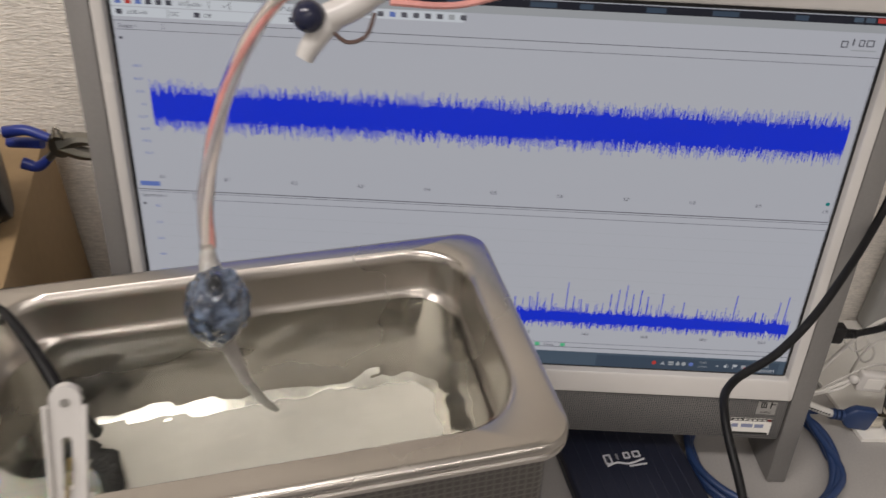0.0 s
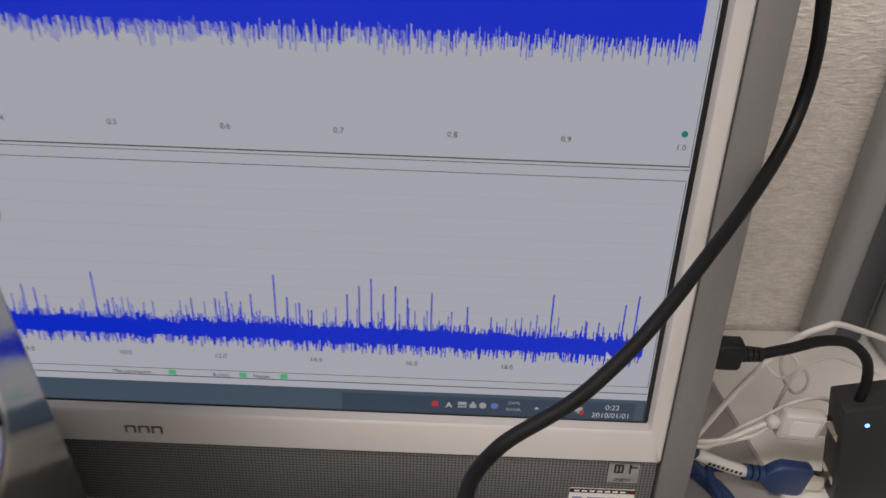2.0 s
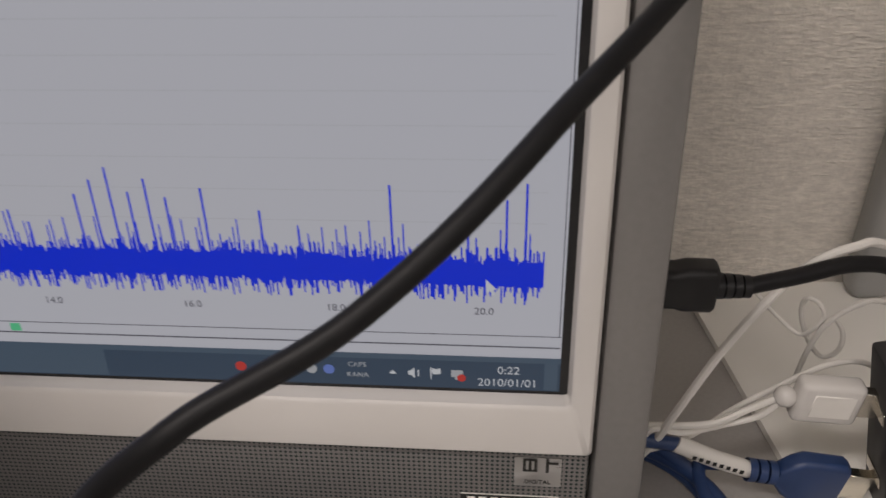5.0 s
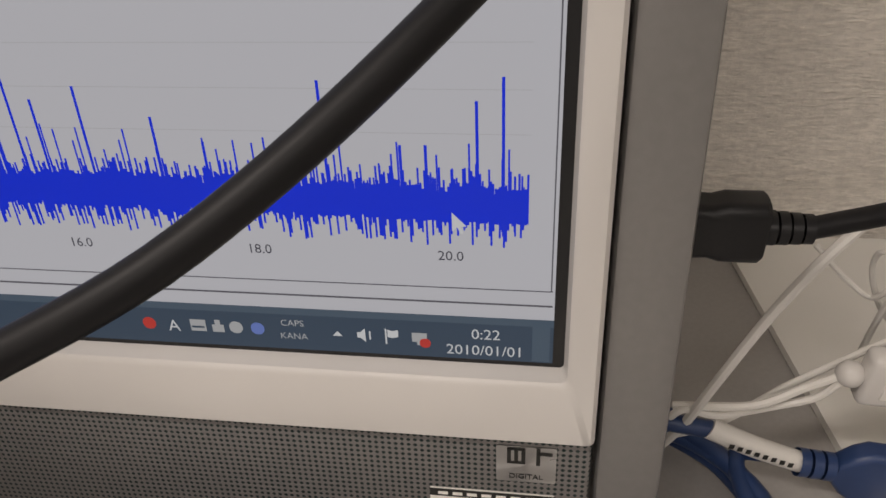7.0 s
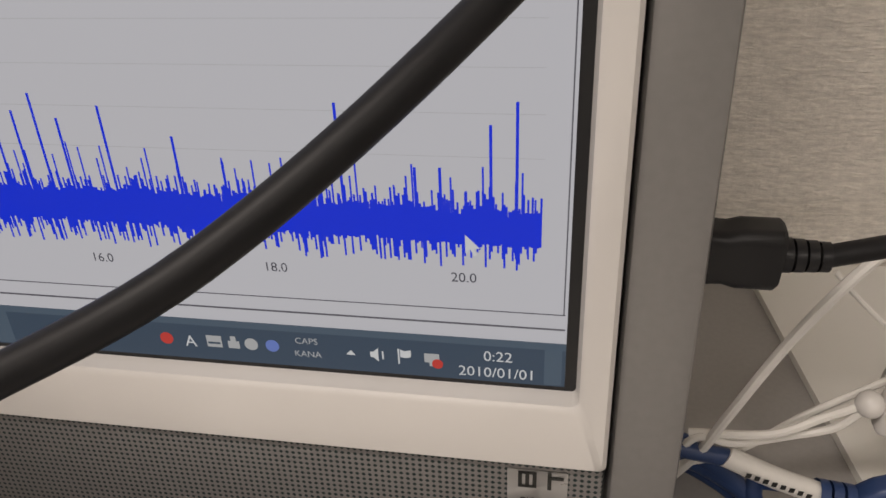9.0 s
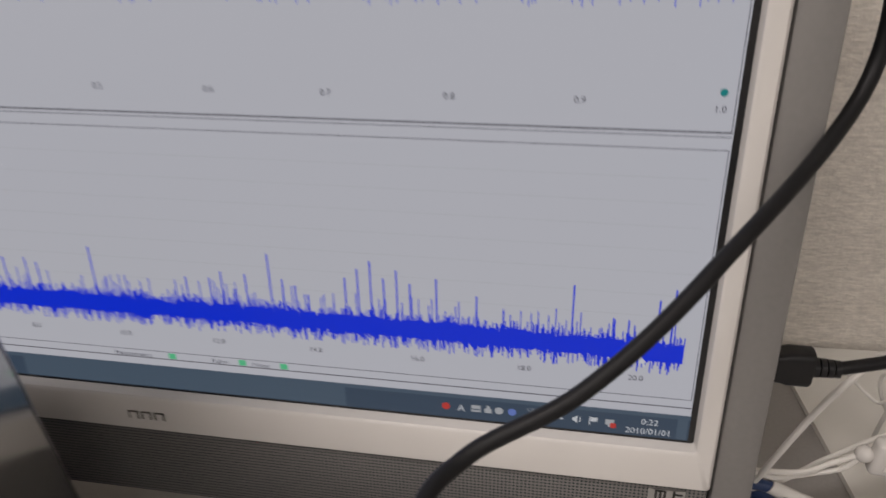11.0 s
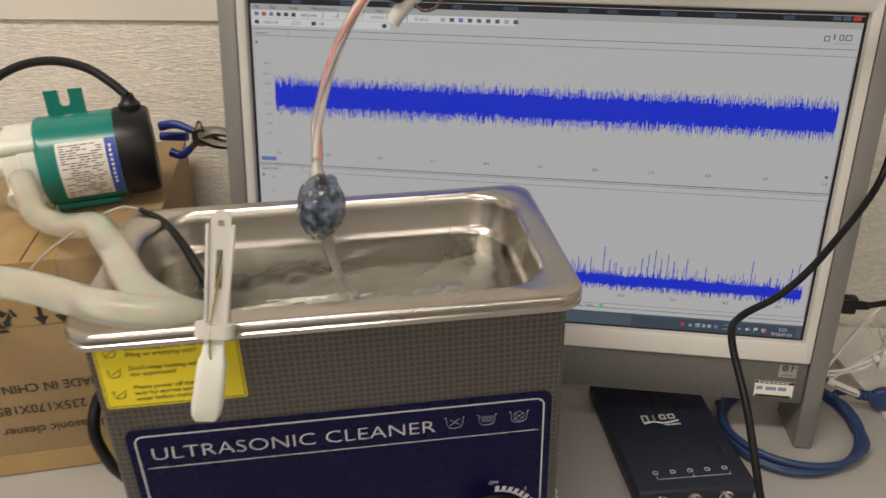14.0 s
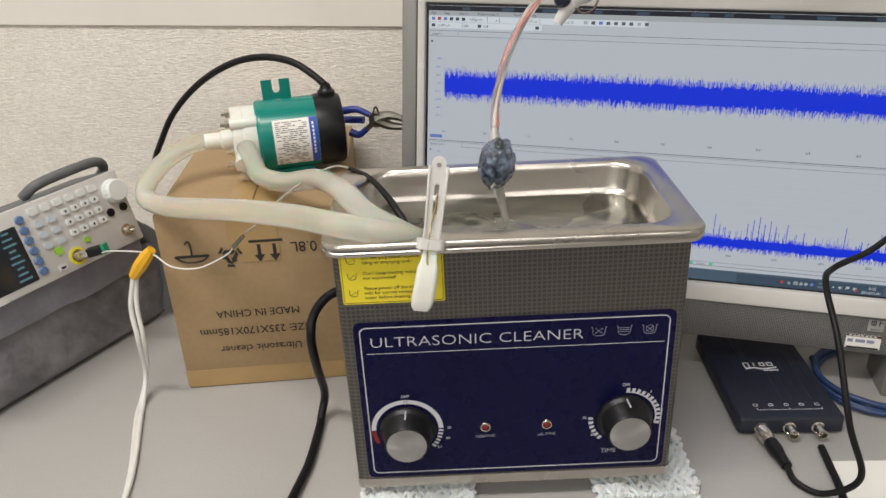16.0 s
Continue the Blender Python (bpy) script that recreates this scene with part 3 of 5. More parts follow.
def tank():
    lp = []
    for w, d, r, z, dy in ((0.284, 0.1575, 0.012, 0.0600, 0), (0.292, 0.1655, 0.016, 0.0600, 0), (0.2935, 0.1670, 0.017, 0.0612, 0), (0.2935, 0.1670, 0.017, 0.0632, 0), (0.2915, 0.1650, 0.016, 0.0640, 0), (0.2915, 0.1650, 0.016, 0.0652, 0), (0.2935, 0.1670, 0.017, 0.0660, 0), (0.2935, 0.1670, 0.017, 0.0678, 0), (0.291, 0.1645, 0.016, 0.0696, 0), (0.286, 0.1595, 0.016, 0.0703, 0), (0.264, 0.1400, 0.032, 0.0700, 0.002), (0.259, 0.1360, 0.032, 0.0680, 0.002), (0.256, 0.1330, 0.031, 0.0635, 0.002), (0.252, 0.1310, 0.030, 0.0470, 0.002), (0.248, 0.1270, 0.030, 0.0440, 0.002), (0.243, 0.1230, 0.030, 0.0410, 0.002), (0.238, 0.1160, 0.029, -0.030, 0.002), (0.230, 0.1080, 0.027, -0.042, 0.002), (0.21, 0.0900, 0.02, -0.0455, 0.002)):
        lp.append(rrect(w * 0.986, d, r, z, BX + 0.001, BY + dy))
    return loft(lp, False, False)


part("tank", tank(), STEEL, cleaner, "bright drawn steel tank with rolled rim")
# ceiling light mirrored in the tank floor is put into its pale colour
LITSTEEL = mat("steel_with_painted_shine", (0.66, 0.63, 0.59), 0.55, 0.75, (40, 0.05), (9, 0.06), (60, 0.05, 0.001))
part("tank_floor", loft([rrect(w * 0.978, d, r, z, BX, BY + 0.002) for w, d, r, z in ((0.226, 0.106, 0.024, -0.0446), (0.222, 0.102, 0.022, -0.0449))], False, True), LITSTEEL, cleaner, "steel floor of the tank, paled for mirrored ceiling light")
part("base_frame", loft([rrect(0.2730, 0.155, 0.0065, z, BX, BY) for z in (-0.1685, -0.159)], True, True), STEEL, cleaner, "plain steel bottom edge")
for x in (0.012, 0.243):
    for y in (0.016, 0.133):
        part("rubber_foot", lathe([(0.0, 0), (0.009, 0), (0.0098, -0.003), (0.0085, -0.0085), (0, -0.0085)], 20), BLACK, cleaner, "", pose(x, y, -0.168))
POLISHED = mat("smooth_polished_steel", (0.46, 0.45, 0.44), 0.14, 1.0, (30, 0.04), None, (40, 0.06, 0.002))
ACROSS = Matrix.Rotation(radians(90), 4, "Z")  # plates that face -y turn to face +x
part("side_sheet", turn(plate(0.139, 0.220, 0.0007, (0.0768, 0.0, -0.049), 0.002), Matrix.Translation((0.2613, 0, 0)) @ ACROSS), POLISHED, cleaner, "smooth mirror-like steel side")
grip = part("grip_recess", turn(plate(0.054, 0.034, 0.0003, (0.084, 0.0, 0.017), 0.0165), Matrix.Translation((0.2621, 0, 0)) @ ACROSS), BLACK, cleaner, "dark recessed carrying grip")
part("grip_frame", turn(ring_plate(0.061, 0.041, 0.0042, 0.0022, (0.084, 0.0, 0.017), 0.0200), Matrix.Translation((0.2620, 0, 0)) @ ACROSS), CHROME, cleaner, "bright oval frame of the grip")
part("grip_lip", turn(hose([(0.062, -0.0006, 0.010), (0.068, -0.0010, 0.005), (0.084, -0.0012, 0.003), (0.100, -0.0010, 0.005), (0.106, -0.0006, 0.010)], 0.0016, 8, 5), Matrix.Translation((0.2621, 0, 0)) @ ACROSS), CHROME, cleaner)
part("rim_rivet", lathe([(0.0, 0.002), (0.003, 0.0015), (0.0042, 0)], 16, "X"), CHROME, cleaner, "", pose(0.2690, 0.133, 0.064))
panel = part("panel", plate(0.2540, 0.157, 0.0008, (0.1270, 0, -0.0785), 0.006), PANEL, cleaner, "dark blue control panel with white print")
part("border_line", ring_plate(0.2450, 0.148, 0.0009, 0.0001, (0.1270, -0.0008, -0.0785), 0.0055), INK, panel)
words("panel_lettering", "ULTRASONIC CLEANER", 0.01335, INK, panel, front(0.0118, -0.0009, -0.0232) @ Matrix.Diagonal((1.2, 1, 1, 1)), thin=0.00024)
part("underline", plate(0.2370, 0.0005, 0.0001, (0.1275, -0.0008, -0.0292)), INK, panel)
for x in (0.1935, 0.2135, 0.2335):  # small care symbols: a tub with a wavy top
    tub = part("care_symbol", hose([(x - 0.0062, -0.0010, -0.0135), (x - 0.0052, -0.0010, -0.0136), (x - 0.0038, -0.0010, -0.0205), (x + 0.0038, -0.0010, -0.0205), (x + 0.0052, -0.0010, -0.0136), (x + 0.0062, -0.0010, -0.0135)], 0.00028, 5, 4), DIMINK, panel)
    if x != 0.2135:
        for s in (-1, 1):
            part("care_symbol", hose([(x - 0.003 * s, -0.0010, -0.0192), (x, -0.0010, -0.0168), (x + 0.003 * s, -0.0010, -0.0144)], 0.00024, 5, 3), DIMINK, panel)
    else:
        for k in range(3):
            part("care_symbol", plate(0.0084 - 0.0008 * k, 0.0005, 0.0002, (x, -0.0008, -0.0150 - 0.0017 * k)), DIMINK, panel)
    if x == 0.2335:
        part("care_symbol", ring_plate(0.0066, 0.0066, 0.0004, 0.0002, (x, -0.0008, -0.0166), 0.0032), DIMINK, panel)


def arc(cx, cz, r0, r1, a0, a1, y=-0.0008, n=24):
    """Part of a printed ring; angles run clockwise from the top, in degrees."""
    b = bmesh.new()
    p = [(math.sin(radians(a0 + (a1 - a0) * k / n)), math.cos(radians(a0 + (a1 - a0) * k / n))) for k in range(n + 1)]
    u = [b.verts.new((cx + r0 * s, y - 0.0001, cz + r0 * c)) for s, c in p]
    v = [b.verts.new((cx + r1 * s, y - 0.0001, cz + r1 * c)) for s, c in p]
    for k in range(n):
        b.faces.new((u[k], u[k + 1], v[k + 1], v[k]))
    return b


K1, K2 = (0.0365, -0.1058), (0.2185, -0.1035)
part("dial_ring", arc(*K1, 0.0262, 0.0302, -90, -2), INK, panel)
part("dial_ring", arc(*K1, 0.0262, 0.0302, 2, 90), INK, panel)
part("dial_ring", arc(*K1, 0.0255, 0.0305, -1.2, 1.2), INK, panel)
part("dial_ring_red", arc(*K1, 0.0262, 0.0302, -118, -91), RED, panel)
for k in range(6):
    part("dial_mark", arc(*K1, 0.0262, 0.0302, 93 + 7 * k, 97 + 7 * k, n=2), INK, panel)
for k in range(12):
    part("dial_mark", arc(*K2, 0.0262, 0.0302, 1 + 9 * k, 6.5 + 9 * k, n=2), INK, panel)
part("dial_ring", arc(*K2, 0.0255, 0.0268, 0, 106), INK, panel)
for k in range(6):
    part("dial_mark", arc(*K2, 0.0262, 0.0302, -92 - 9 * k, -86.5 - 9 * k, n=2), INK, panel)
for s, x, z, size in (("OFF", 0.0365, -0.0735, 0.0040), ("30", 0.0715, -0.1072, 0.0036), ("40", 0.0700, -0.1180, 0.0036), ("50", 0.0625, -0.1272, 0.0036), ("ON", 0.2180, -0.0712, 0.0040), ("5", 0.2390, -0.0790, 0.0036), ("10", 0.2485, -0.0985, 0.0036), ("30", 0.1850, -0.1030, 0.0036), ("25", 0.1925, -0.1212, 0.0036)):
    words("dial_lettering", s, size, INK, panel, front(x, -0.0009, z), "CENTER")
for s, x, z, size in (("HEATNG", 0.1020, -0.1180, 0.0042), ("UL-TIME", 0.1535, -0.1185, 0.0042), ("TIME", 0.2065, -0.1400, 0.0062), ("TEMP", 0.0300, -0.1385, 0.0062)):
    words("panel_lettering", s, size, INK, panel, front(x, -0.0009, z), "CENTER", thin=0.00008)
words("panel_lettering", "/MIN", 0.0052, DIMINK, panel, front(0.2260, -0.0009, -0.1398), "CENTER")
part("panel_mark", ring_plate(0.0058, 0.0058, 0.0006, 0.0001, (0.0450, -0.0008, -0.1362), 0.0028), DIMINK, panel)
for x, label in ((0.1020, "red heating lamp"), (0.1535, "red running lamp")):
    led = part("indicator_lamp", lathe([(0.0048, 0), (0.0048, 0.0012), (0.0042, 0.0022), (0.0034, 0.0022), (0.0032, 0.0012)], 20, "Y"), CHROME, panel, label, pose(x, -0.0008, -0.1062))
    part("lamp_lens", lathe([(0.0033, 0.0012), (0.0026, 0.0024), (0.0014, 0.0031), (0, 0.0034)], 18, "Y"), RED, led)
for (x, z), name in ((K1, "temperature"), (K2, "time")):
    prof = [(0.0, 0), (0.0232, 0), (0.0235, 0.001), (0.0228, 0.0035), (0.0212, 0.0050), (0.0206, 0.0065), (0.0178, 0.0205), (0.0173, 0.0213), (0.0166, 0.0215), (0.0, 0.0215)]
    knob = part("dial_knob", lathe(prof, 48, "Y"), BLACK, panel, "black dial knob with an aluminium cap", pose(x, -0.0008, z))
    part("knob_cap", lathe([(0.0164, 0.0211), (0.0164, 0.0218), (0.0156, 0.0223), (0.0, 0.0223)], 40, "Y"), ALU, knob, "turned aluminium cap")
    part("pointer_line", box(0.0011, 0.0150, 0.0010, (0, -0.0140, 0.0188), 0.0002, 1), INK, knob, "white pointer line", pose(0, 0.0, 0.0018, -10.5, 0, 0))
    part("pointer_line", box(0.0009, 0.0009, 0.0040, (0, -0.0044, 0.0203), 0.0002, 1), INK, knob, "white pointer line")
sign = part("warning_sticker", plate(0.0785, 0.0455, 0.0003, (0.0345, 0, 0.0396), 0.0015), YELLOW, cleaner, "yellow warning sticker with black print")
part("sticker_border", ring_plate(0.0765, 0.0435, 0.0004, 0.0001, (0.0345, -0.0003, 0.0396), 0.0012), DARKINK, sign)
for s, z in (("Do not plug power source", 0.0553), ("filling or emptying tank!", 0.0513), ("Don't keep heating without", 0.0422), ("nor supervised!", 0.0382), ("Please power off the cleaner", 0.0292), ("wait for normal temperature", 0.0252), ("water before draining", 0.0212)):
    words("sticker_lettering", s, 0.0040, DARKINK, sign, front(0.0122, -0.0004, z))
for z in (0.0545, 0.0410, 0.0265):
    x = 0.0040
    part("care_symbol", hose([(x - 0.0040, -0.0004, z + 0.0024), (x - 0.0032, -0.0004, z + 0.0023), (x - 0.0024, -0.0004, z - 0.0022), (x + 0.0024, -0.0004, z - 0.0022), (x + 0.0032, -0.0004, z + 0.0023), (x + 0.0040, -0.0004, z + 0.0024)], 0.00022, 5, 3), DARKINK, sign)
    part("care_symbol", hose([(x - 0.0018, -0.0004, z - 0.0014), (x, -0.0004, z), (x + 0.0018, -0.0004, z + 0.0014)], 0.0002, 5, 3), DARKINK, sign)


def water():
    """The water's surface, a little uneven."""
    b = bmesh.new()
    nx, ny = 90, 44
    w, d, r = 0.2390, 0.1245, 0.030
    rows = []
    for j in range(ny + 1):
        y = -d / 2 + d * j / ny
        inset = 0.0
        if abs(y) > d / 2 - r:
            inset = r - math.sqrt(max(0, r * r - (abs(y) - d / 2 + r) ** 2))
        half = w / 2 - inset
        row = []
        for i in range(nx + 1):
            x = -half + 2 * half * i / nx
            z = 0.0014 * noise.noise((x * 52, y * 72, 3)) + 0.0008 * noise.noise((x * 150, y * 190, 8))
            row.append(b.verts.new((BX + x, BY + 0.002 + y, 0.0415 + z)))
        rows.append(row)
    for u, v in zip(rows, rows[1:]):
        for k in range(nx):
            b.faces.new((u[k], u[k + 1], v[k + 1], v[k]))
    return b


WATER = bpy.data.materials.new("clear_water")
WATER.use_nodes = True
nt = WATER.node_tree
nt.nodes.remove(nt.nodes["Principled BSDF"])
g = nt.nodes.new("ShaderNodeBsdfGlass")
g.inputs["Color"].default_value = (0.82, 0.85, 0.82, 1)
g.inputs["Roughness"].default_value, g.inputs["IOR"].default_value = 0.0, 1.33
nt.links.new(g.outputs[0], nt.nodes["Material Output"].inputs[0])
pool = part("water", water(), WATER, None)
pool.matrix_world = CLEAN
pool.visible_shadow = False
tagged(pool, "clear rippled water filling the steel tank", "water")
# foam nets under the cleaner


def foam_net(w, d):
    """A flattened sleeve of knitted foam: two layers of soft strands that cross on the slant."""
    b = bmesh.new()
    pitch = 0.0070
    for s in (-1, 1):
        for layer in (0, 1):
            k0 = -int(d / pitch) - 2
            for k in range(k0, int((w + d) / pitch) + 3):
                x0 = -w / 2 + k * pitch + 0.003 * layer
                pts = []
                for j in range(61):
                    u = -d / 2 + d * j / 60
                    x = x0 + s * (u + (d / 2 if s > 0 else -d / 2)) * 0.62
                    if abs(x) <= w / 2 and j % 2 == 0:
                        pts.append((x + 0.0009 * math.sin(j * 1.1 + k), u, 0.0028 + 0.0050 * layer + 0.0013 * math.sin(j * 0.9 + 2 * k + s) + 0.0012 * noise.noise((x * 60, u * 60, layer))))
                if len(pts) > 2:
                    hose(pts, 0.0026, 5, 1, b)
    return b


net_a = solid("foam_net", foam_net(0.100, 0.19), FOAM, "white knitted foam net folded under the cleaner", "foam net", group="foam nets under the cleaner", m=pose(-0.431, -0.156, 0.0, 0, 0, 8))
net_b = solid("foam_net", foam_net(0.092, 0.19), FOAM, "white knitted foam net folded under the cleaner", "foam net", group="foam nets under the cleaner", m=pose(-0.243, -0.106, 0.0, 0, 0, 14))

# ---- cardboard box ----
BOX = pose(-0.7110, -0.1225, 0, 0, 0, 18) @ Matrix.Diagonal((1, 1, 1.035, 1))
carton = thing("cardboard_box", BOX, "brown cardboard carton turned upside down, printed black", "box")
part("carton_body", box(0.19, 0.27, 0.2, (0.095, 0.135, 0.1), 0.0018), CARD, carton)
part("closing_tape", box(0.0505, 0.2705, 0.0006, (0.095, 0.135, 0.2002), 0.0002, 1), TAPE, carton, "glossy clear tape along the seam")
part("closing_tape", box(0.0505, 0.0006, 0.055, (0.095, -0.0002, 0.173), 0.0002, 1), TAPE, carton, "glossy clear tape over the edge")
part("closing_tape", box(0.19, 0.0006, 0.02, (0.095, -0.0003, 0.012), 0.0002, 1), TAPE, carton, "glossy clear tape over the edge")
part("flap_seam", box(0.0012, 0.27, 0.0005, (0.095, 0.135, 0.2006)), mat("carton_gap", (0.10, 0.06, 0.03), 0.9), carton)
for s, x, z, size in (("MADE IN CHINA", 0.0440, 0.0905, 0.0124), ("SIZE: 235X170X185mm", 0.0235, 0.0700, 0.0128), ("Ultrasonic cleaner", 0.0420, 0.0482, 0.0124), ("0.8L", 0.1310, 0.1625, 0.0165)):
    words("carton_lettering", s, size * 0.95, DARKINK, carton, front(x, -0.0008, z + 0.0015, 180), "RIGHT")
# arrows, umbrella and recycling marks, all upside down
for k in (0, 1):
    x = 0.0990 + 0.0155 * k
    b = bmesh.new()
    b.faces.new([b.verts.new((x + dx, -0.0009, 0.1540 + dz)) for dx, dz in ((-0.0018, 0.010), (-0.0018, -0.001), (-0.0055, -0.001), (0, -0.009), (0.0055, -0.001), (0.0018, -0.001), (0.0018, 0.010))])
    part("carton_mark", b, DARKINK, carton)
part("carton_mark", plate(0.034, 0.0026, 0.0003, (0.1067, -0.0006, 0.1675)), DARKINK, carton)
part("carton_mark", hose([(0.0140, -0.0008, 0.1560), (0.0215, -0.0008, 0.1505), (0.0315, -0.0008, 0.1490), (0.0415, -0.0008, 0.1505), (0.0485, -0.0008, 0.1560)], 0.0009, 6, 5), DARKINK, carton)
part("carton_mark", plate(0.0330, 0.0028, 0.0003, (0.0313, -0.0006, 0.1555), 0.001), DARKINK, carton)
part("carton_mark", hose([(0.0313, -0.0008, 0.1545), (0.0313, -0.0008, 0.1680), (0.0290, -0.0008, 0.1715), (0.0263, -0.0008, 0.1690)], 0.0009, 6, 5), DARKINK, carton)
for a in (0, 120, 240):
    b = bmesh.new()
    for outline in (((-0.0085, 0.0028), (0.0008, 0.0028), (0.0008, 0.0008), (0.0058, 0.0048), (0.0008, 0.0088), (0.0008, 0.0066), (-0.0050, 0.0066)), ((-0.0122, 0.0030), (-0.0092, 0.0030), (-0.0060, 0.0078), (-0.0076, 0.0104))):
        b.faces.new([b.verts.new((x, 0, z)) for x, z in outline])
    part("carton_mark", b, DARKINK, carton, "", pose(0.0695, -0.0009, 0.1535) @ Matrix.Rotation(radians(a), 4, "Y"))

# ---- magnet pump on the carton ----
PA, PB = Vector((-0.6743, -0.0060, 0.2505)), Vector((-0.5695, 0.0483, 0.2515))
ax = (PB - PA).normalized()
PUMP = Matrix.Translation(PA) @ ax.to_track_quat("X", "Z").to_matrix().to_4x4()
LEN = (PB - PA).length
pump = thing("magnet_pump", PUMP, "green and black magnet pump with white plastic head", "pump")
part("motor_shell", lathe([(0.0, 0.026), (0.036, 0.026), (0.0378, 0.028), (0.038, 0.031), (0.038, 0.089), (0.0, 0.089)], 56, "X"), PUMPGREEN, pump, "glossy green enamelled motor shell")
part("end_cover", lathe([(0.0384, 0.089), (0.0388, 0.091), (0.0385, LEN - 0.006), (0.0365, LEN - 0.001), (0.034, LEN), (0.0, LEN)], 56, "X"), BLACK, pump, "black end cover")
part("pump_head", lathe([(0.0, 0.0), (0.030, 0.0), (0.032, 0.002), (0.0325, 0.012), (0.034, 0.0135), (0.034, 0.026), (0.0, 0.026)], 48, "X"), PPWHITE, pump, "white polypropylene pump head")
for a in (45, 135, 225, 315):
    c, s = 0.0315 * math.cos(radians(a)), 0.0315 * math.sin(radians(a))
    part("head_lug", lathe([(0.0, -0.001), (0.0062, -0.001), (0.0068, 0.001), (0.0068, 0.027), (0, 0.027)], 18, "X"), PPWHITE, pump, "", pose(0, c, s))
    part("head_bolt", lathe([(0.0, -0.0105), (0.0024, -0.0105), (0.0024, -0.006), (0.0048, -0.006), (0.0048, -0.001), (0.0, -0.001)], 6, "X"), CHROME, pump, "steel hexagon bolt", pose(0, c, s))
part("inlet_port", lathe([(0.0105, 0.0), (0.0105, -0.012), (0.0088, -0.014), (0.0088, -0.03), (0.0, -0.03)], 24, "X"), PPWHITE, pump)
part("outlet_port", hose([(0.012, -0.026, -0.008), (0.010, -0.036, -0.012), (0.008, -0.046, -0.016)], 0.0092, 18, 4), PPWHITE, pump)
part("cable_gland", lathe([(0.0095, -0.002), (0.0095, 0.004), (0.0075, 0.005), (0.0055, 0.009), (0.005, 0.012), (0.0, 0.012)], 20), BLACK, pump, "", pose(LEN - 0.014, 0.0, 0.0378))


def bracket():
    """Pressed foot of the pump: a plate with an open slot."""
    b = bmesh.new()
    out = [(-0.018, 0), (-0.018, 0.026), (-0.0045, 0.026), (-0.0045, 0.014), (-0.002, 0.0115), (0.002, 0.0115), (0.0045, 0.014), (0.0045, 0.026), (0.018, 0.026), (0.018, 0)]
    f = [b.verts.new((x, 0, z)) for x, z in out]
    g = [b.verts.new((x, 0.0022, z)) for x, z in out]
    b.faces.new(f)
    b.faces.new(g[::-1])
    for k in range(len(out)):
        b.faces.new((f[k], f[(k + 1) % len(out)], g[(k + 1) % len(out)], g[k]))
    bmesh.ops.recalc_face_normals(b, faces=b.faces)
    return b


part("foot_bracket", bracket(), PUMPGREEN, pump, "green foot bracket with a slot", pose(0.052, 0.021, 0.0285) @ Matrix.Diagonal((0.86, 1, 1, 1)))
part("foot_rail", box(0.052, 0.030, 0.006, (0.056, 0.0, -0.0385), 0.0015), PUMPGREEN, pump)


def wrap(x0, x1, a0, a1, r, n=18):
    """A label wrapped round the shell; angles from the front, upwards."""
    b = bmesh.new()
    rows = [[b.verts.new((x, -r * math.cos(radians(a0 + (a1 - a0) * k / n)), r * math.sin(radians(a0 + (a1 - a0) * k / n)))) for x in (x0, x1)] for k in range(n + 1)]
    for u, v in zip(rows, rows[1:]):
        b.faces.new((u[0], u[1], v[1], v[0]))
    return b


plate_l = part("type_label", wrap(0.042, 0.0885, -42, 38, 0.0382), PAPER, pump, "white type label with small print and a blue stripe")
part("label_stripe", wrap(0.0800, 0.0884, -42, 38, 0.0384), BLUELABEL, plate_l)
rnd = random.Random(11)
GREYINK = mat("small_grey_print", (0.22, 0.21, 0.21), 0.6)
for k in range(24):
    a = 34 - 3.15 * k
    x = 0.0445
    while x < 0.076:
        w = 0.003 + 0.006 * rnd.random()
        if rnd.random() < 0.75:
            part("label_print", wrap(x, min(x + w, 0.0775), a, a - 1.5, 0.0384, 2), GREYINK, plate_l)
        x += w + 0.0012
for k in range(9):
    part("label_print", wrap(0.0826, 0.0846, 30 - 6 * k, 26 - 6 * k, 0.0386, 2), PAPER, plate_l)

# hoses and leads round the pump
solid("silicone_hose", hose([(-0.6746, 0.0, 0.2512), (-0.7121, -0.02, 0.2492), (-0.733, -0.05, 0.2384), (-0.737, -0.08, 0.2265), (-0.7208, -0.11, 0.2205), (-0.6736, -0.14, 0.227), (-0.5820, -0.1871, 0.2500), (-0.5150, -0.2130, 0.2600), (-0.4690, -0.2330, 0.2645), (-0.4390, -0.2370, 0.2635), (-0.4165, -0.2270, 0.2560), (-0.4050, -0.2130, 0.2380)], 0.0098, 20, 8), SILICONE, "milky translucent silicone hose looping from pump to tank", "hose", group="silicone hoses")
solid("silicone_hose", hose([(-0.6480, -0.0300, 0.2500), (-0.6345, -0.045, 0.2424), (-0.6203, -0.06, 0.2318), (-0.5843, -0.08, 0.2337), (-0.5300, -0.1230, 0.2560), (-0.4870, -0.1720, 0.2665), (-0.4510, -0.2140, 0.2655), (-0.4225, -0.2270, 0.2590), (-0.4080, -0.2060, 0.2400)], 0.0098, 20, 8), SILICONE, "milky translucent silicone hose from pump down into tank", "hose", group="silicone hoses")
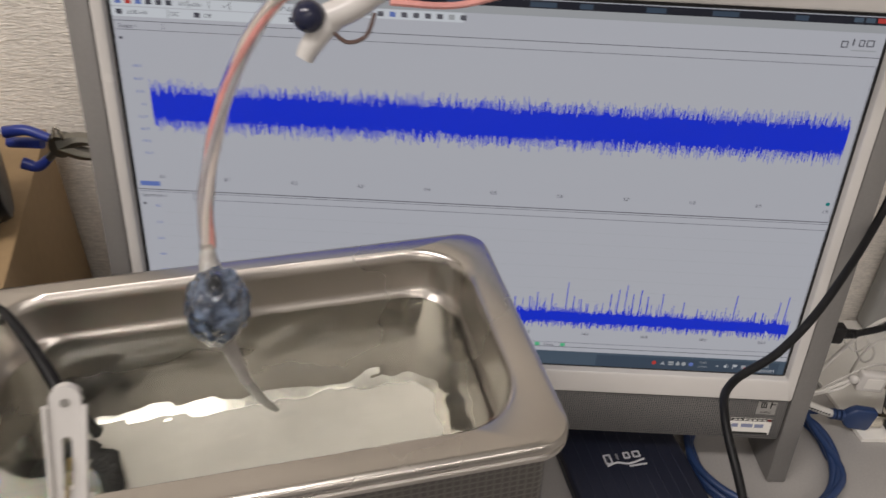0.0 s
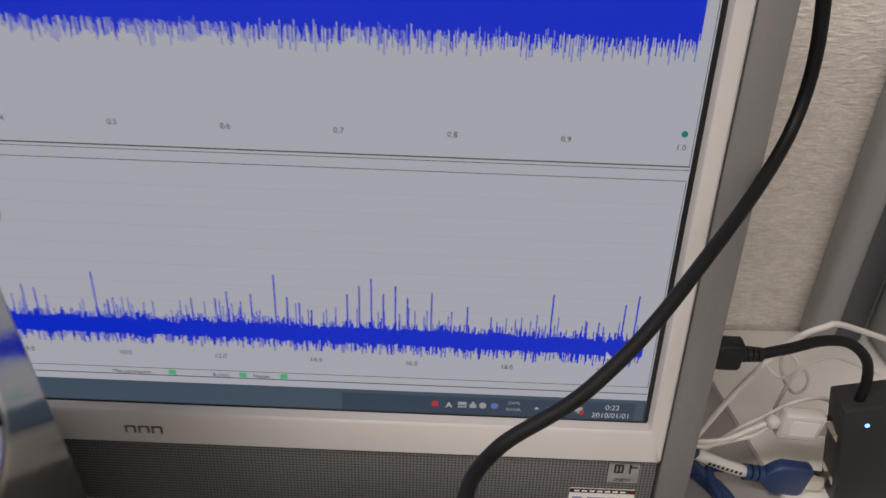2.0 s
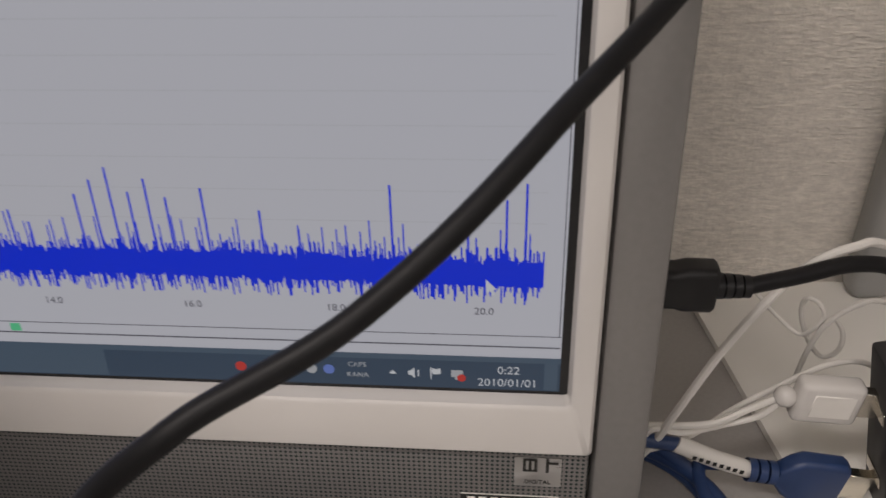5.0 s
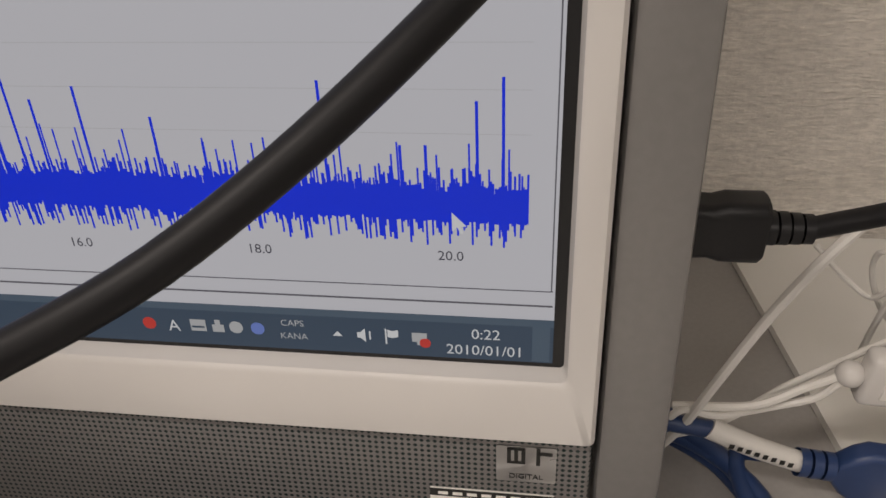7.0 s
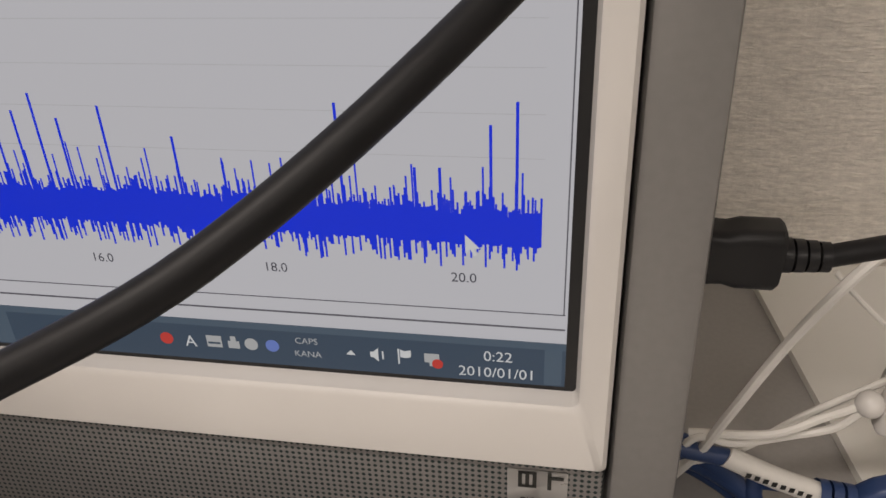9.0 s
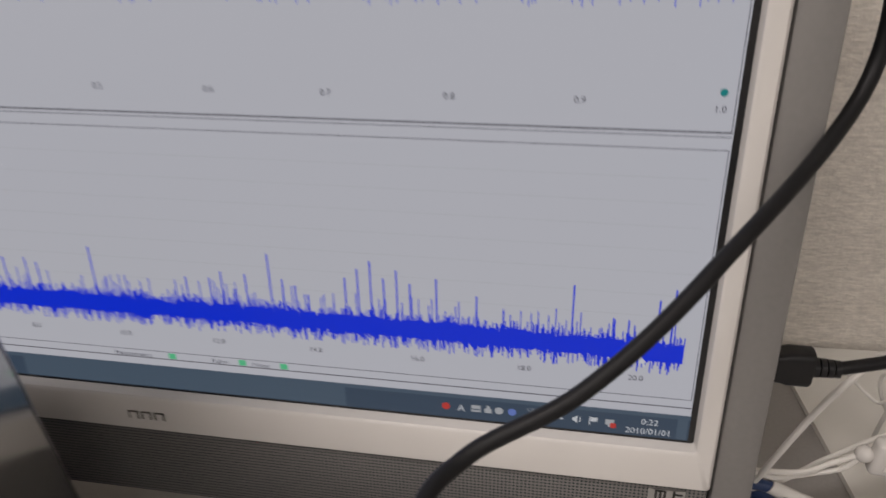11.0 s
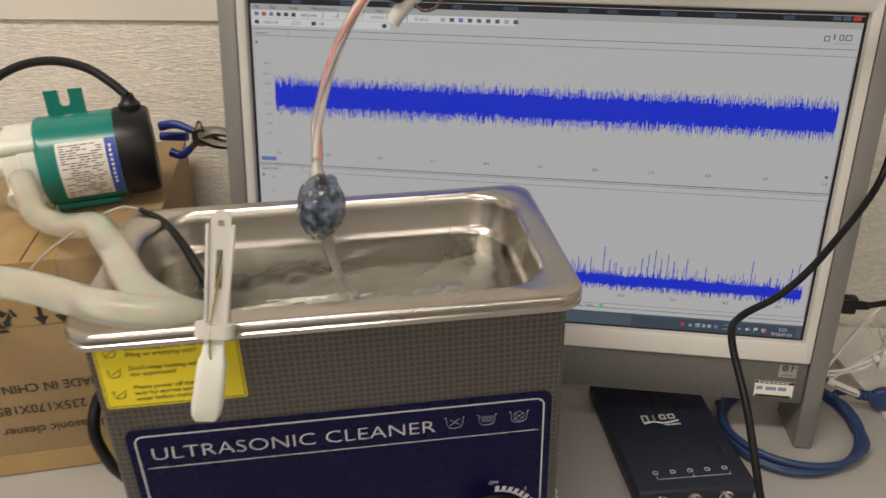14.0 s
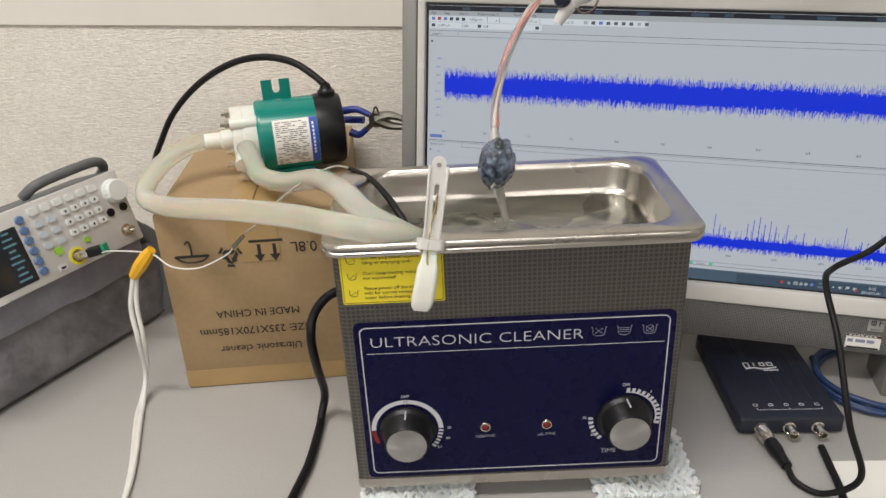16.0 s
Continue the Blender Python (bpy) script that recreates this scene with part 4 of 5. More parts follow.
PUMPCABLE = [(-0.600, 0.050, 0.309), (-0.624, 0.056, 0.320), (-0.660, 0.066, 0.323), (-0.702, 0.078, 0.315), (-0.748, 0.092, 0.295), (-0.792, 0.108, 0.267), (-0.831, 0.122, 0.233), (-0.863, 0.136, 0.195), (-0.888, 0.146, 0.159), (-0.907, 0.152, 0.111), (-0.903, 0.168, 0.060), (-0.873, 0.170, 0.004)]
solid("pump_cable", hose([tuple(PUMP @ Vector((LEN - 0.014, 0.0, 0.048)))] + PUMPCABLE, 0.0040, 12, 8), CABLE, "thick black cable arching up from the pump", "cable")
solid("cleaner_power_cable", hose([(-0.490, -0.150, 0.166), (-0.5126, -0.165, 0.1612), (-0.5255, -0.175, 0.1458), (-0.5268, -0.185, 0.1259), (-0.531, -0.172, 0.085), (-0.542, -0.140, 0.030), (-0.5440, -0.150, 0.0085), (-0.5415, -0.1622, 0.005), (-0.5324, -0.2078, 0.005), (-0.5297, -0.2373, 0.005), (-0.526, -0.33, 0.005)], 0.0042, 12, 8), CABLE, "black power cable from the cleaner onto the desk", "cable")
CLEARLEAD = mat("clear_lead_sleeve", (0.62, 0.58, 0.52), 0.25, 0, (60, 0.05), Transmission_Weight=0.5)
probe = thing("probe_lead", Matrix.Identity(4), "thin clear lead with a black probe dipping in the water", "cable")
part("lead", hose([(-0.5900, -0.1590, 0.2150), (-0.5778, -0.155, 0.2244), (-0.5577, -0.13, 0.2443), (-0.529, -0.1, 0.2583), (-0.5076, -0.1, 0.2596), (-0.486, -0.11, 0.2556)], 0.0010, 8, 8), CLEARLEAD, probe)
part("probe", hose([(-0.5076, -0.1, 0.2596), (-0.486, -0.11, 0.2556), (-0.4623, -0.13, 0.2454), (-0.4440, -0.148, 0.2330), (-0.4350, -0.152, 0.2180), (-0.430, -0.152, 0.205)], lambda t: 0.0017 + 0.0016 * min(1, t * 2.2), 12, 8), CABLE, probe, "black rubber probe sleeve")
signal = thing("signal_lead", Matrix.Identity(4), "white signal lead with yellow tape hanging beside the carton", "cable")
part("lead", hose([(-0.785, -0.115, 0.158), (-0.7606, -0.13, 0.1691), (-0.7091, -0.14, 0.1755), (-0.6806, -0.15, 0.1683), (-0.6478, -0.155, 0.1722), (-0.6133, -0.16, 0.1911), (-0.6040, -0.16, 0.2005)], 0.0008, 8, 8), WCABLE, signal)
part("plug_sleeve", hose([(-0.6040, -0.16, 0.2005), (-0.5985, -0.16, 0.2060), (-0.5925, -0.159, 0.2120)], lambda t: 0.0024 - 0.0008 * t, 10, 5), GUN, signal, "grey plug sleeve")
part("tape_wrap", hose([(-0.7060, -0.14, 0.1800), (-0.7180, -0.1425, 0.1660), (-0.7301, -0.145, 0.1502)], lambda t: 0.0046 + 0.0026 * math.sin(3.1 * t), 8, 5), YTAPE, signal, "crumpled yellow tape")
DROP = [(-0.7301, -0.145, 0.1502), (-0.7377, -0.15, 0.1166), (-0.7345, -0.155, 0.0811), (-0.7480, -0.140, 0.0300), (-0.7440, -0.160, 0.0040), (-0.7298, -0.1876, 0.0035), (-0.6903, -0.2619, 0.0035), (-0.665, -0.33, 0.0035)]
part("lead", hose(DROP, 0.0026, 10, 8), WCABLE, signal)
part("lead", hose([(x + 0.006 * math.sin(0.9 * k + 0.3), y + 0.002, z) for k, (x, y, z) in enumerate(DROP)], 0.0024, 10, 8), WCABLE, signal)

# ---- pliers biting the edge of the computer ----
pl = [(-0.5811, 0.085, 0.2583), (-0.5496, 0.085, 0.2546), (-0.5752, 0.085, 0.233), (-0.5543, 0.085, 0.2378), (-0.5413, 0.085, 0.2496), (-0.5108, 0.085, 0.246)]
pliers = thing("pliers", Matrix.Identity(4), "steel pliers with blue vinyl grips clamped on the case", "pliers")
p5 = Vector(pl[4])
part("grip", hose([pl[0], Vector(pl[0]).lerp(Vector(pl[1]), 0.5) + Vector((0, 0, 0.004)), pl[1]], lambda t: 0.0046 - 0.0012 * t, 12, 6), PLIERBLUE, pliers, "blue vinyl grip")
part("grip", hose([pl[2], Vector(pl[2]).lerp(Vector(pl[3]), 0.5) - Vector((0, 0, 0.005)), pl[3]], lambda t: 0.0046 - 0.0012 * t, 12, 6), PLIERBLUE, pliers, "blue vinyl grip")
part("grip", hose([Vector(pl[2]) + Vector((-0.012, 0.01, 0.012)), Vector(pl[3]) + Vector((-0.006, 0.008, 0.008))], 0.0042, 12, 6), PLIERBLUE, pliers, "blue vinyl grip")
part("joint", turn(lathe([(0, -0.005), (0.0085, -0.005), (0.009, -0.003), (0.009, 0.003), (0.0085, 0.005), (0, 0.005)], 20, "Y"), pose(p5.x, p5.y, p5.z)), GUN, pliers)
part("shank", hose([pl[1], p5], 0.0032, 8, 4), GUN, pliers)
part("shank", hose([pl[3], p5], 0.0032, 8, 4), GUN, pliers)
part("jaw", hose([p5, (p5.x + 0.016, p5.y, p5.z + 0.005), (-0.5035, p5.y, p5.z - 0.001)], lambda t: 0.0075 - 0.0045 * t, 8, 6), GUN, pliers, "worn steel jaw")
part("jaw", hose([p5, (p5.x + 0.016, p5.y, p5.z - 0.007), (-0.5035, p5.y, p5.z - 0.008)], lambda t: 0.0075 - 0.0045 * t, 8, 6), GUN, pliers, "worn steel jaw")
part("return_spring", hose([(p5.x - 0.004, p5.y - 0.004, p5.z + 0.006), (p5.x + 0.001, p5.y - 0.004, p5.z + 0.016), (p5.x + 0.005, p5.y - 0.004, p5.z + 0.005)], 0.0012, 8, 5), CHROME, pliers)

# ---- sensor hanging over the tank ----
FOIL = mat("wrapped_cloudy_foil", (0.10, 0.13, 0.19), 0.16, 0.0, (60, 0.95), (150, 0.7), (110, 1.0, 0.004), Coat_Weight=1.0, Coat_Roughness=0.08)
CLEARWRAP = mat("clear_wrapping_film", (0.74, 0.72, 0.68), 0.2, 0, (90, 0.25), None, (150, 0.8, 0.002), Transmission_Weight=0.5)
sensor = thing("sensor_probe", pose(0.0015, 0.0025, -0.0040), "film-wrapped dark sensor hanging on a twisted red and grey lead", "sensor")


def lump():
    b = bmesh.new()
    bmesh.ops.create_icosphere(b, subdivisions=5, radius=1)
    for v in b.verts:
        c = v.co.copy()
        f = 1 + 0.13 * noise.noise(c * 2.2) + 0.07 * noise.noise(c * 5.5) + 0.03 * noise.noise(c * 13)
        v.co = Vector((c.x * 0.0148 * f, c.y * 0.0142 * f, c.z * 0.0232 * f * (1.0 if c.z > 0 else 0.95)))
    return b


part("wrapped_sensor", lump(), FOIL, sensor, "crumpled dark blue sensor under clear film", pose(-0.366, -0.134, 0.2855, 8, 6, 20))
part("film_neck", hose([(-0.3672, -0.130, 0.299), (-0.3690, -0.126, 0.306), (-0.3695, -0.122, 0.314)], lambda t: 0.0068 - 0.0042 * t, 12, 5), CLEARWRAP, sensor, "gathered clear film")
part("stem", hose([(-0.3652, -0.1355, 0.272), (-0.3620, -0.134, 0.252), (-0.3580, -0.131, 0.228), (-0.3500, -0.126, 0.192)], lambda t: 0.0046 - 0.0022 * min(1, t * 1.4), 10, 6), mat("pale_grey_stem", (0.42, 0.40, 0.37), 0.3, 0, (90, 0.1)), sensor, "pale tapering stem dipping in the water")
WIRE = [(-0.3693, -0.123, 0.312), (-0.3705, -0.112, 0.331), (-0.3675, -0.098, 0.353), (-0.3600, -0.083, 0.377), (-0.3500, -0.070, 0.396), (-0.338, -0.066, 0.411), (-0.329, -0.072, 0.418)]
PINKWIRE = mat("pale_red_wire", (0.74, 0.33, 0.30), 0.35, 0, (60, 0.2))
GREYWIRE = mat("grey_wire", (0.40, 0.41, 0.44), 0.35, 0, (60, 0.1))
path = spline(WIRE, 8)
for name, mm, ph in (("red_wire", PINKWIRE, 0), ("grey_wire", GREYWIRE, 2.1), ("white_wire", WCABLE, 4.2)):
    pts = [p + 0.0015 * Vector((math.cos(ph + 0.16 * k), math.sin(ph + 0.16 * k), 0)) for k, p in enumerate(path)]
    part(name, hose(pts, 0.0015, 8, 2), mm, sensor)
part("film_sleeve", hose(WIRE, lambda t: 0.0037 + 0.0002 * math.sin(40 * t), 12, 8), mat("clear_film_sleeve", (0.92, 0.88, 0.86), 0.12, 0, (200, 0.05), None, (150, 0.6, 0.001), Transmission_Weight=0.96, IOR=1.15), sensor, "thin clear film sleeve")

clamp = thing("support_clamp", pose(0.0065, 0.0025, 0.0), "white plastic support clamp with a dark ball joint", "clamp")
part("clamp_jaw", hose([(-0.3290, -0.0830, 0.3865), (-0.3255, -0.0815, 0.3925), (-0.319, -0.0795, 0.4000), (-0.309, -0.0760, 0.4080), (-0.296, -0.0720, 0.4150)], lambda t: 0.0042 + 0.0012 * math.sin(3.1 * t), 14, 6), WHITE, clamp, "white plastic jaw")
part("clamp_arm", hose([(-0.318, -0.0790, 0.404), (-0.306, -0.0750, 0.4085), (-0.288, -0.070, 0.4200), (-0.262, -0.062, 0.4330)], 0.0062, 14, 6), WHITE, clamp)
part("ball_joint", turn(lathe([(0.0072 * math.sin(math.pi * k / 14) if 0 < k < 14 else 0, -0.0072 * math.cos(math.pi * k / 14)) for k in range(15)], 24), pose(-0.3255, -0.0835, 0.4060)), mat("dark_ball", (0.015, 0.018, 0.045), 0.2), clamp, "dark blue ball joint")
part("spring_wire", hose([(-0.316, -0.082, 0.3990), (-0.309, -0.083, 0.3945), (-0.301, -0.081, 0.3970), (-0.297, -0.077, 0.4060)], 0.0010, 8, 8), mat("brown_wire", (0.10, 0.06, 0.05), 0.4), clamp)
part("support_rod", hose([(-0.300, -0.073, 0.4170), (-0.24, -0.058, 0.4170), (-0.13, -0.03, 0.4215), (0.05, 0.01, 0.43)], 0.0045, 12, 5), GUN, clamp, "dark steel rod")
part("rod_wire", hose([(-0.290, -0.079, 0.4115), (-0.262, -0.072, 0.4085), (-0.235, -0.064, 0.4120), (-0.20, -0.056, 0.4125), (-0.16, -0.045, 0.4180)], 0.0016, 8, 6), PINKWIRE, clamp)

# ---- white bag clip on the front rim ----
CLIP = CLEAN @ pose(0.0655, -0.009, 0.0700, -19, 9, 0)
clip = thing("bag_clip", CLIP, "white plastic spring clip gripping the tank rim", "clip")


def slotted(w0, w1, z0, z1, t, slot):
    """A tapering flat arm with rounded ends and a slot."""
    b = bmesh.new()
    n = 10
    outer = [(-w0 / 2, z0), (w0 / 2, z0)] + [(w1 / 2 * math.cos(math.pi * k / n), z1 - w1 / 2 + w1 / 2 * math.sin(math.pi * k / n)) for k in range(n + 1)]
    sw, s0, s1 = slot
    inner = [(-sw / 2, s0), (sw / 2, s0)] + [(sw / 2 * math.cos(math.pi * k / n), s1 - sw / 2 + sw / 2 * math.sin(math.pi * k / n)) for k in range(n + 1)]
    rings = [[b.verts.new((x, y, z)) for x, z in lp] for lp, y in ((outer, 0), (outer, -t), (inner, -t), (inner, 0))]
    m = len(outer)
    for u, v in zip(rings, rings[1:] + rings[:1]):
        for k in range(m):
            b.faces.new((u[k], u[(k + 1) % m], v[(k + 1) % m], v[k]))
    bmesh.ops.recalc_face_normals(b, faces=b.faces)
    return b


part("upper_arm", slotted(0.0135, 0.0105, 0.004, 0.0640, 0.0036, (0.0034, 0.022, 0.044)), WHITE, clip, "white slotted lever arm")
part("arm_hole", turn(lathe([(0, 0), (0.0017, 0), (0.0017, 0.0004), (0, 0.0004)], 14, "Y"), pose(0, -0.0036, 0.0575)), mat("clip_hole", (0.25, 0.24, 0.22), 0.6), clip)
part("arm_rib", box(0.0018, 0.0022, 0.052, (-0.0052, -0.0042, 0.031), 0.0007), WHITE, clip, "", pose(0, 0, 0, 0, -1.5, 0))
part("arm_rib", box(0.0018, 0.0022, 0.052, (0.0052, -0.0042, 0.031), 0.0007), WHITE, clip, "", pose(0, 0, 0, 0, 1.5, 0))
part("hinge_bar", loft([rrect(0.021, 0.0125, 0.0055, z, -0.0005, -0.0035) for z in (-0.0035, -0.003, 0.0035, 0.004)], True, True), WHITE, clip)
part("lower_paddle", loft([rrect(w, t, min(w, t) * 0.45, z, x, y) for w, t, z, x, y in ((0.0100, 0.0030, 0.002, 0, -0.004), (0.0118, 0.0034, -0.012, -0.0006, -0.006), (0.0150, 0.0062, -0.0160, -0.0008, -0.0065), (0.0162, 0.0078, -0.030, -0.0014, -0.0070), (0.0165, 0.0074, -0.040, -0.0022, -0.0070), (0.0150, 0.0055, -0.0455, -0.0028, -0.0066), (0.0105, 0.0030, -0.049, -0.0030, -0.0064))], True, True), PPWHITE, clip, "broad white paddle")
part("spring_wire", hose([(0.0010, -0.0046, 0.036), (0.0004, -0.0050, 0.028), (-0.0012, -0.0052, 0.016), (-0.0020, -0.0090, 0.004), (-0.0022, -0.0088, -0.010), (-0.0008, -0.0084, -0.0155)], 0.0006, 8, 6), mat("brass_wire", (0.55, 0.42, 0.16), 0.25, 1.0), clip, "brass spring wire")
part("back_jaw", box(0.012, 0.004, 0.030, (0, 0.019, -0.010), 0.0015), WHITE, clip)
part("back_bridge", box(0.012, 0.020, 0.004, (0, 0.010, 0.0045), 0.0015), WHITE, clip)

# black sponge lump and white plug in the water
solid("black_sponge", hose([(0, 0, 0), (0.010, 0.008, 0.002), (0.020, 0.003, 0), (0.022, -0.012, 0), (0.012, -0.020, 0.002), (0.002, -0.012, 0), (0, 0, 0)], lambda t: 0.0044 + 0.0010 * math.sin(37 * t), 12, 6), mat("wet_black_foam", (0.012, 0.011, 0.013), 0.5, 0, (200, 0.4), None, (300, 1.0, 0.003)), "wet black foam ring lying in the tank", "sponge", m=CLEAN @ pose(0.013, 0.092, -0.036) @ Matrix.Diagonal((1.6, 1.6, 1.2, 1)))
solid("white_plug", loft([rrect(0.010, 0.010, 0.0045, z) for z in (0, 0.001, 0.011, 0.012)], True, True), PPWHITE, "small white plastic plug under water", "plug", m=CLEAN @ pose(0.020, 0.108, -0.030))

# ---- oscilloscope box in front of the computer ----
SCOPE = pose(-0.1365, -0.0925, 0, 0, 0, 12.5)
scope = thing("scope_box", SCOPE, "flat dark navy oscilloscope box with three sockets", "oscilloscope")


def scope_shell():
    """A flat case with sloping shoulders."""
    w, d = 0.100, 0.153
    f = lambda i, z, r: rrect(w - 2 * i, d - 2 * i, r, z, w / 2, d / 2, 4)
    return loft([f(0.003, 0.0, 0.003), f(0.0, 0.003, 0.004), f(0.0, 0.0175, 0.004), f(0.0012, 0.0192, 0.004), f(0.004, 0.0198, 0.003)], True, True)


part("case", scope_shell(), NAVY, scope)
for k in range(9):
    part("grip_rib", box(0.0012, 0.110, 0.0006, (0.012 + 0.0096 * k, 0.086, 0.0199), 0.0003, 1), NAVY, scope)
part("side_slot", box(0.001, 0.12, 0.004, (0.0002, 0.085, 0.010), 0.0003, 1), BLACK, scope)
for k, (w, h, z) in enumerate(((0.0064, 0.0100, -0.0014), (0.0018, 0.0066, 0.0), (0.0058, 0.0066, 0), (0.0066, 0.0066, 0))):
    b = ring_plate(w, h, 0.0015, 0.0002, (0.0345 + 0.0082 * k, -0.0202, 0.089 + z), 0.001)
    part("maker_mark", turn(b, Matrix.Rotation(radians(-90), 4, "X")), INK, scope, "white maker's mark")
part("maker_mark", hose([(0.032, 0.0815, 0.0200), (0.041, 0.0835, 0.0200), (0.050, 0.0810, 0.0200), (0.064, 0.0835, 0.0200)], 0.0009, 6, 6), INK, scope)
part("maker_mark", box(0.015, 0.0016, 0.0003, (0.057, 0.0785, 0.0201)), INK, scope)
for k in range(5):
    x = 0.021 + 0.0148 * k
    b = ring_plate(0.0046, 0.0040, 0.0008, 0.0002, (x, -0.0202, 0.0205), 0.0015)
    part("socket_mark", turn(b, Matrix.Rotation(radians(-90), 4, "X")), INK, scope)
part("socket_mark", box(0.062, 0.0005, 0.0002, (0.052, 0.0135, 0.0200)), INK, scope)
for k in range(3):
    part("socket_mark", box(0.0005, 0.003, 0.0002, (0.021 + 0.031 * k, 0.0150, 0.0200)), INK, scope)
for x in (0.020, 0.047, 0.074):
    sock = part("bnc_socket", lathe([(0.0062, 0.0), (0.0062, 0.002), (0.0049, 0.0025), (0.0049, 0.0135), (0.0041, 0.0135), (0.0041, 0.006), (0.0012, 0.006), (0.0012, 0.011), (0.0, 0.011)], 24, "Y"), CHROME, scope, "nickel bayonet socket", pose(x, 0.0005, 0.0098))
    part("bayonet_pin", box(0.013, 0.0016, 0.0016, (0, -0.010, 0), 0.0004, 1), CHROME, sock)
plug = thing("bnc_cable", SCOPE, "black coaxial cable with bayonet plug, rising across the screen", "cable")
BN = Vector((0.020, -0.006, 0.0098))
dirn = Vector((0.135, -0.99, -0.05))
part("plug_collar", turn(lathe([(0.0055, -0.002), (0.0072, -0.001), (0.0072, 0.010), (0.0062, 0.0115), (0.0062, 0.016), (0.0, 0.016)], 24), Matrix.Translation(BN) @ dirn.to_track_quat("Z", "Y").to_matrix().to_4x4()), CHROME, plug, "knurled nickel collar")
part("plug_boot", turn(lathe([(0.0058, 0.013), (0.0066, 0.016), (0.0066, 0.026), (0.0052, 0.034), (0.0048, 0.046), (0.0, 0.046)], 20), Matrix.Translation(BN) @ dirn.to_track_quat("Z", "Y").to_matrix().to_4x4()), BLACK, plug, "black rubber boot")
boot_end = SCOPE @ (BN + 0.044 * dirn)
MAIN = [tuple(boot_end)] + [(-0.0940, -0.1530, 0.0042), (-0.0738, -0.1670, 0.0077), (-0.0527, -0.1746, 0.0368), (-0.0688, -0.1691, 0.0854), (-0.0798, -0.1306, 0.1418), (-0.0856, -0.0876, 0.1694), (-0.0749, -0.0622, 0.1731), (-0.0414, -0.0441, 0.1859), (-0.0052, -0.0139, 0.2092), (0.046, 0.0462, 0.2481), (0.0412, 0.0516, 0.3182), (0.0356, 0.1207, 0.4225)]
cable_run = part("cable", hose(MAIN, 0.0028, 14, 10), CABLE, plug)
cable_run.matrix_local = SCOPE.inverted()
solid("loose_cable", hose([(-0.0640, -0.100, 0.0042), (-0.0615, -0.125, 0.0042), (-0.0585, -0.160, 0.0042), (-0.060, -0.22, 0.0042)], 0.0034, 12, 8), CABLE, "short black cable end lying on the desk", "cable")
solid("paper_sheet", box(0.16, 0.10, 0.0012, (0, 0, 0), 0.0003, 1), PAPER, "white paper sheet on the desk", "paper", m=pose(0.026, -0.148, 0.0008, 0, 0, 12))

# ---- blue cable coil by the computer ----


def coil():
    pts = []
    for k in range(44):
        a = 2 * math.pi * k / 14.5
        r = 1 + 0.07 * math.sin(k * 0.9)
        pts.append((0.012 + 0.058 * r * math.cos(a), 0.022 + 0.056 * r * math.sin(a) + 0.006 * math.sin(k * 0.43), 0.0045 + 0.0036 * (k // 15) + 0.0015 * math.sin(k * 0.7)))
    pts += [(0.062, 0.06, 0.014), (0.072, 0.062, 0.020)]
    return hose(pts, 0.0031, 10, 5)


solid("coiled_cable", coil(), BLUECABLE, "dark blue cable coiled loosely on the desk", "cable")
solid("coiled_cable", hose([(-0.046, 0.052, 0.005), (-0.040, -0.005, 0.006), (-0.004, -0.036, 0.006), (0.045, -0.024, 0.007), (0.068, 0.012, 0.008), (0.064, 0.055, 0.012), (0.04, 0.08, 0.016)], 0.0033, 10, 8), BLUECABLE, "dark blue cable coiled loosely on the desk", "cable")

# ---- usb hub, plugs and leads behind the right side ----
hub = thing("usb_hub", pose(0.1335, 0.048, 0, 0, -12, 0), "black usb hub standing on edge with blue light", "usb hub")
part("hub_case", box(0.032, 0.020, 0.0800, (0.016, 0.010, 0.0433), 0.0015, 2), mat("matt_black_case", (0.018, 0.018, 0.020), 0.5, 0, (200, 0.1)), hub)
part("status_light", turn(lathe([(0, 0), (0.0012, 0), (0.0012, 0.0005), (0, 0.0007)], 14, "Y"), pose(0.0125, 0, 0.071)), glow("blue_status_light", (0.10, 0.25, 1.0), 6.0), hub, "small blue light")
for z in (0.058, 0.022):
    part("hub_socket", box(0.001, 0.013, 0.006, (-0.0002, 0.010, z), 0.0002, 1), CHROME, hub)
hp = thing("usb_plug_black", pose(0.0262, 0.040, 0.1292, 0, 2, 0), "black plug in the side of the computer", "plug")
part("plug_body", loft([[(x, y, z) for y, z, _ in rrect(w, h, 0.003, 0)] for x, w, h in ((0.0, 0.010, 0.0165), (0.004, 0.010, 0.0175), (0.007, 0.010, 0.0150), (0.010, 0.010, 0.0145), (0.013, 0.010, 0.0165), (0.0215, 0.010, 0.0165), (0.0225, 0.009, 0.015))], True, True), BLACK, hp)
for k in range(4):
    part("strain_relief", lathe([(0.0042 - 0.0002 * k, 0), (0.0042 - 0.0002 * k, 0.0022), (0.0, 0.0022)], 14, "X"), BLACK, hp, "", pose(0.0225 + 0.0028 * k, 0, 0))
part("plug_cable", hose([(0.032, 0, 0), (0.048, 0.003, 0.0025), (0.064, 0.007, 0.0045), (0.080, 0.011, 0.0005), (0.094, 0.014, -0.012), (0.1010, 0.016, -0.028), (0.1020, 0.016, -0.044)], 0.0027, 12, 8), CABLE, hp)
wp = thing("usb_plug_white", pose(0.0890, 0.060, 0.0605, 0, 5, 0), "white usb plug with thin white lead", "plug")
part("plug_body", box(0.0240, 0.0085, 0.0195, (0.0140, 0, 0), 0.0025, 3), WHITE, wp)
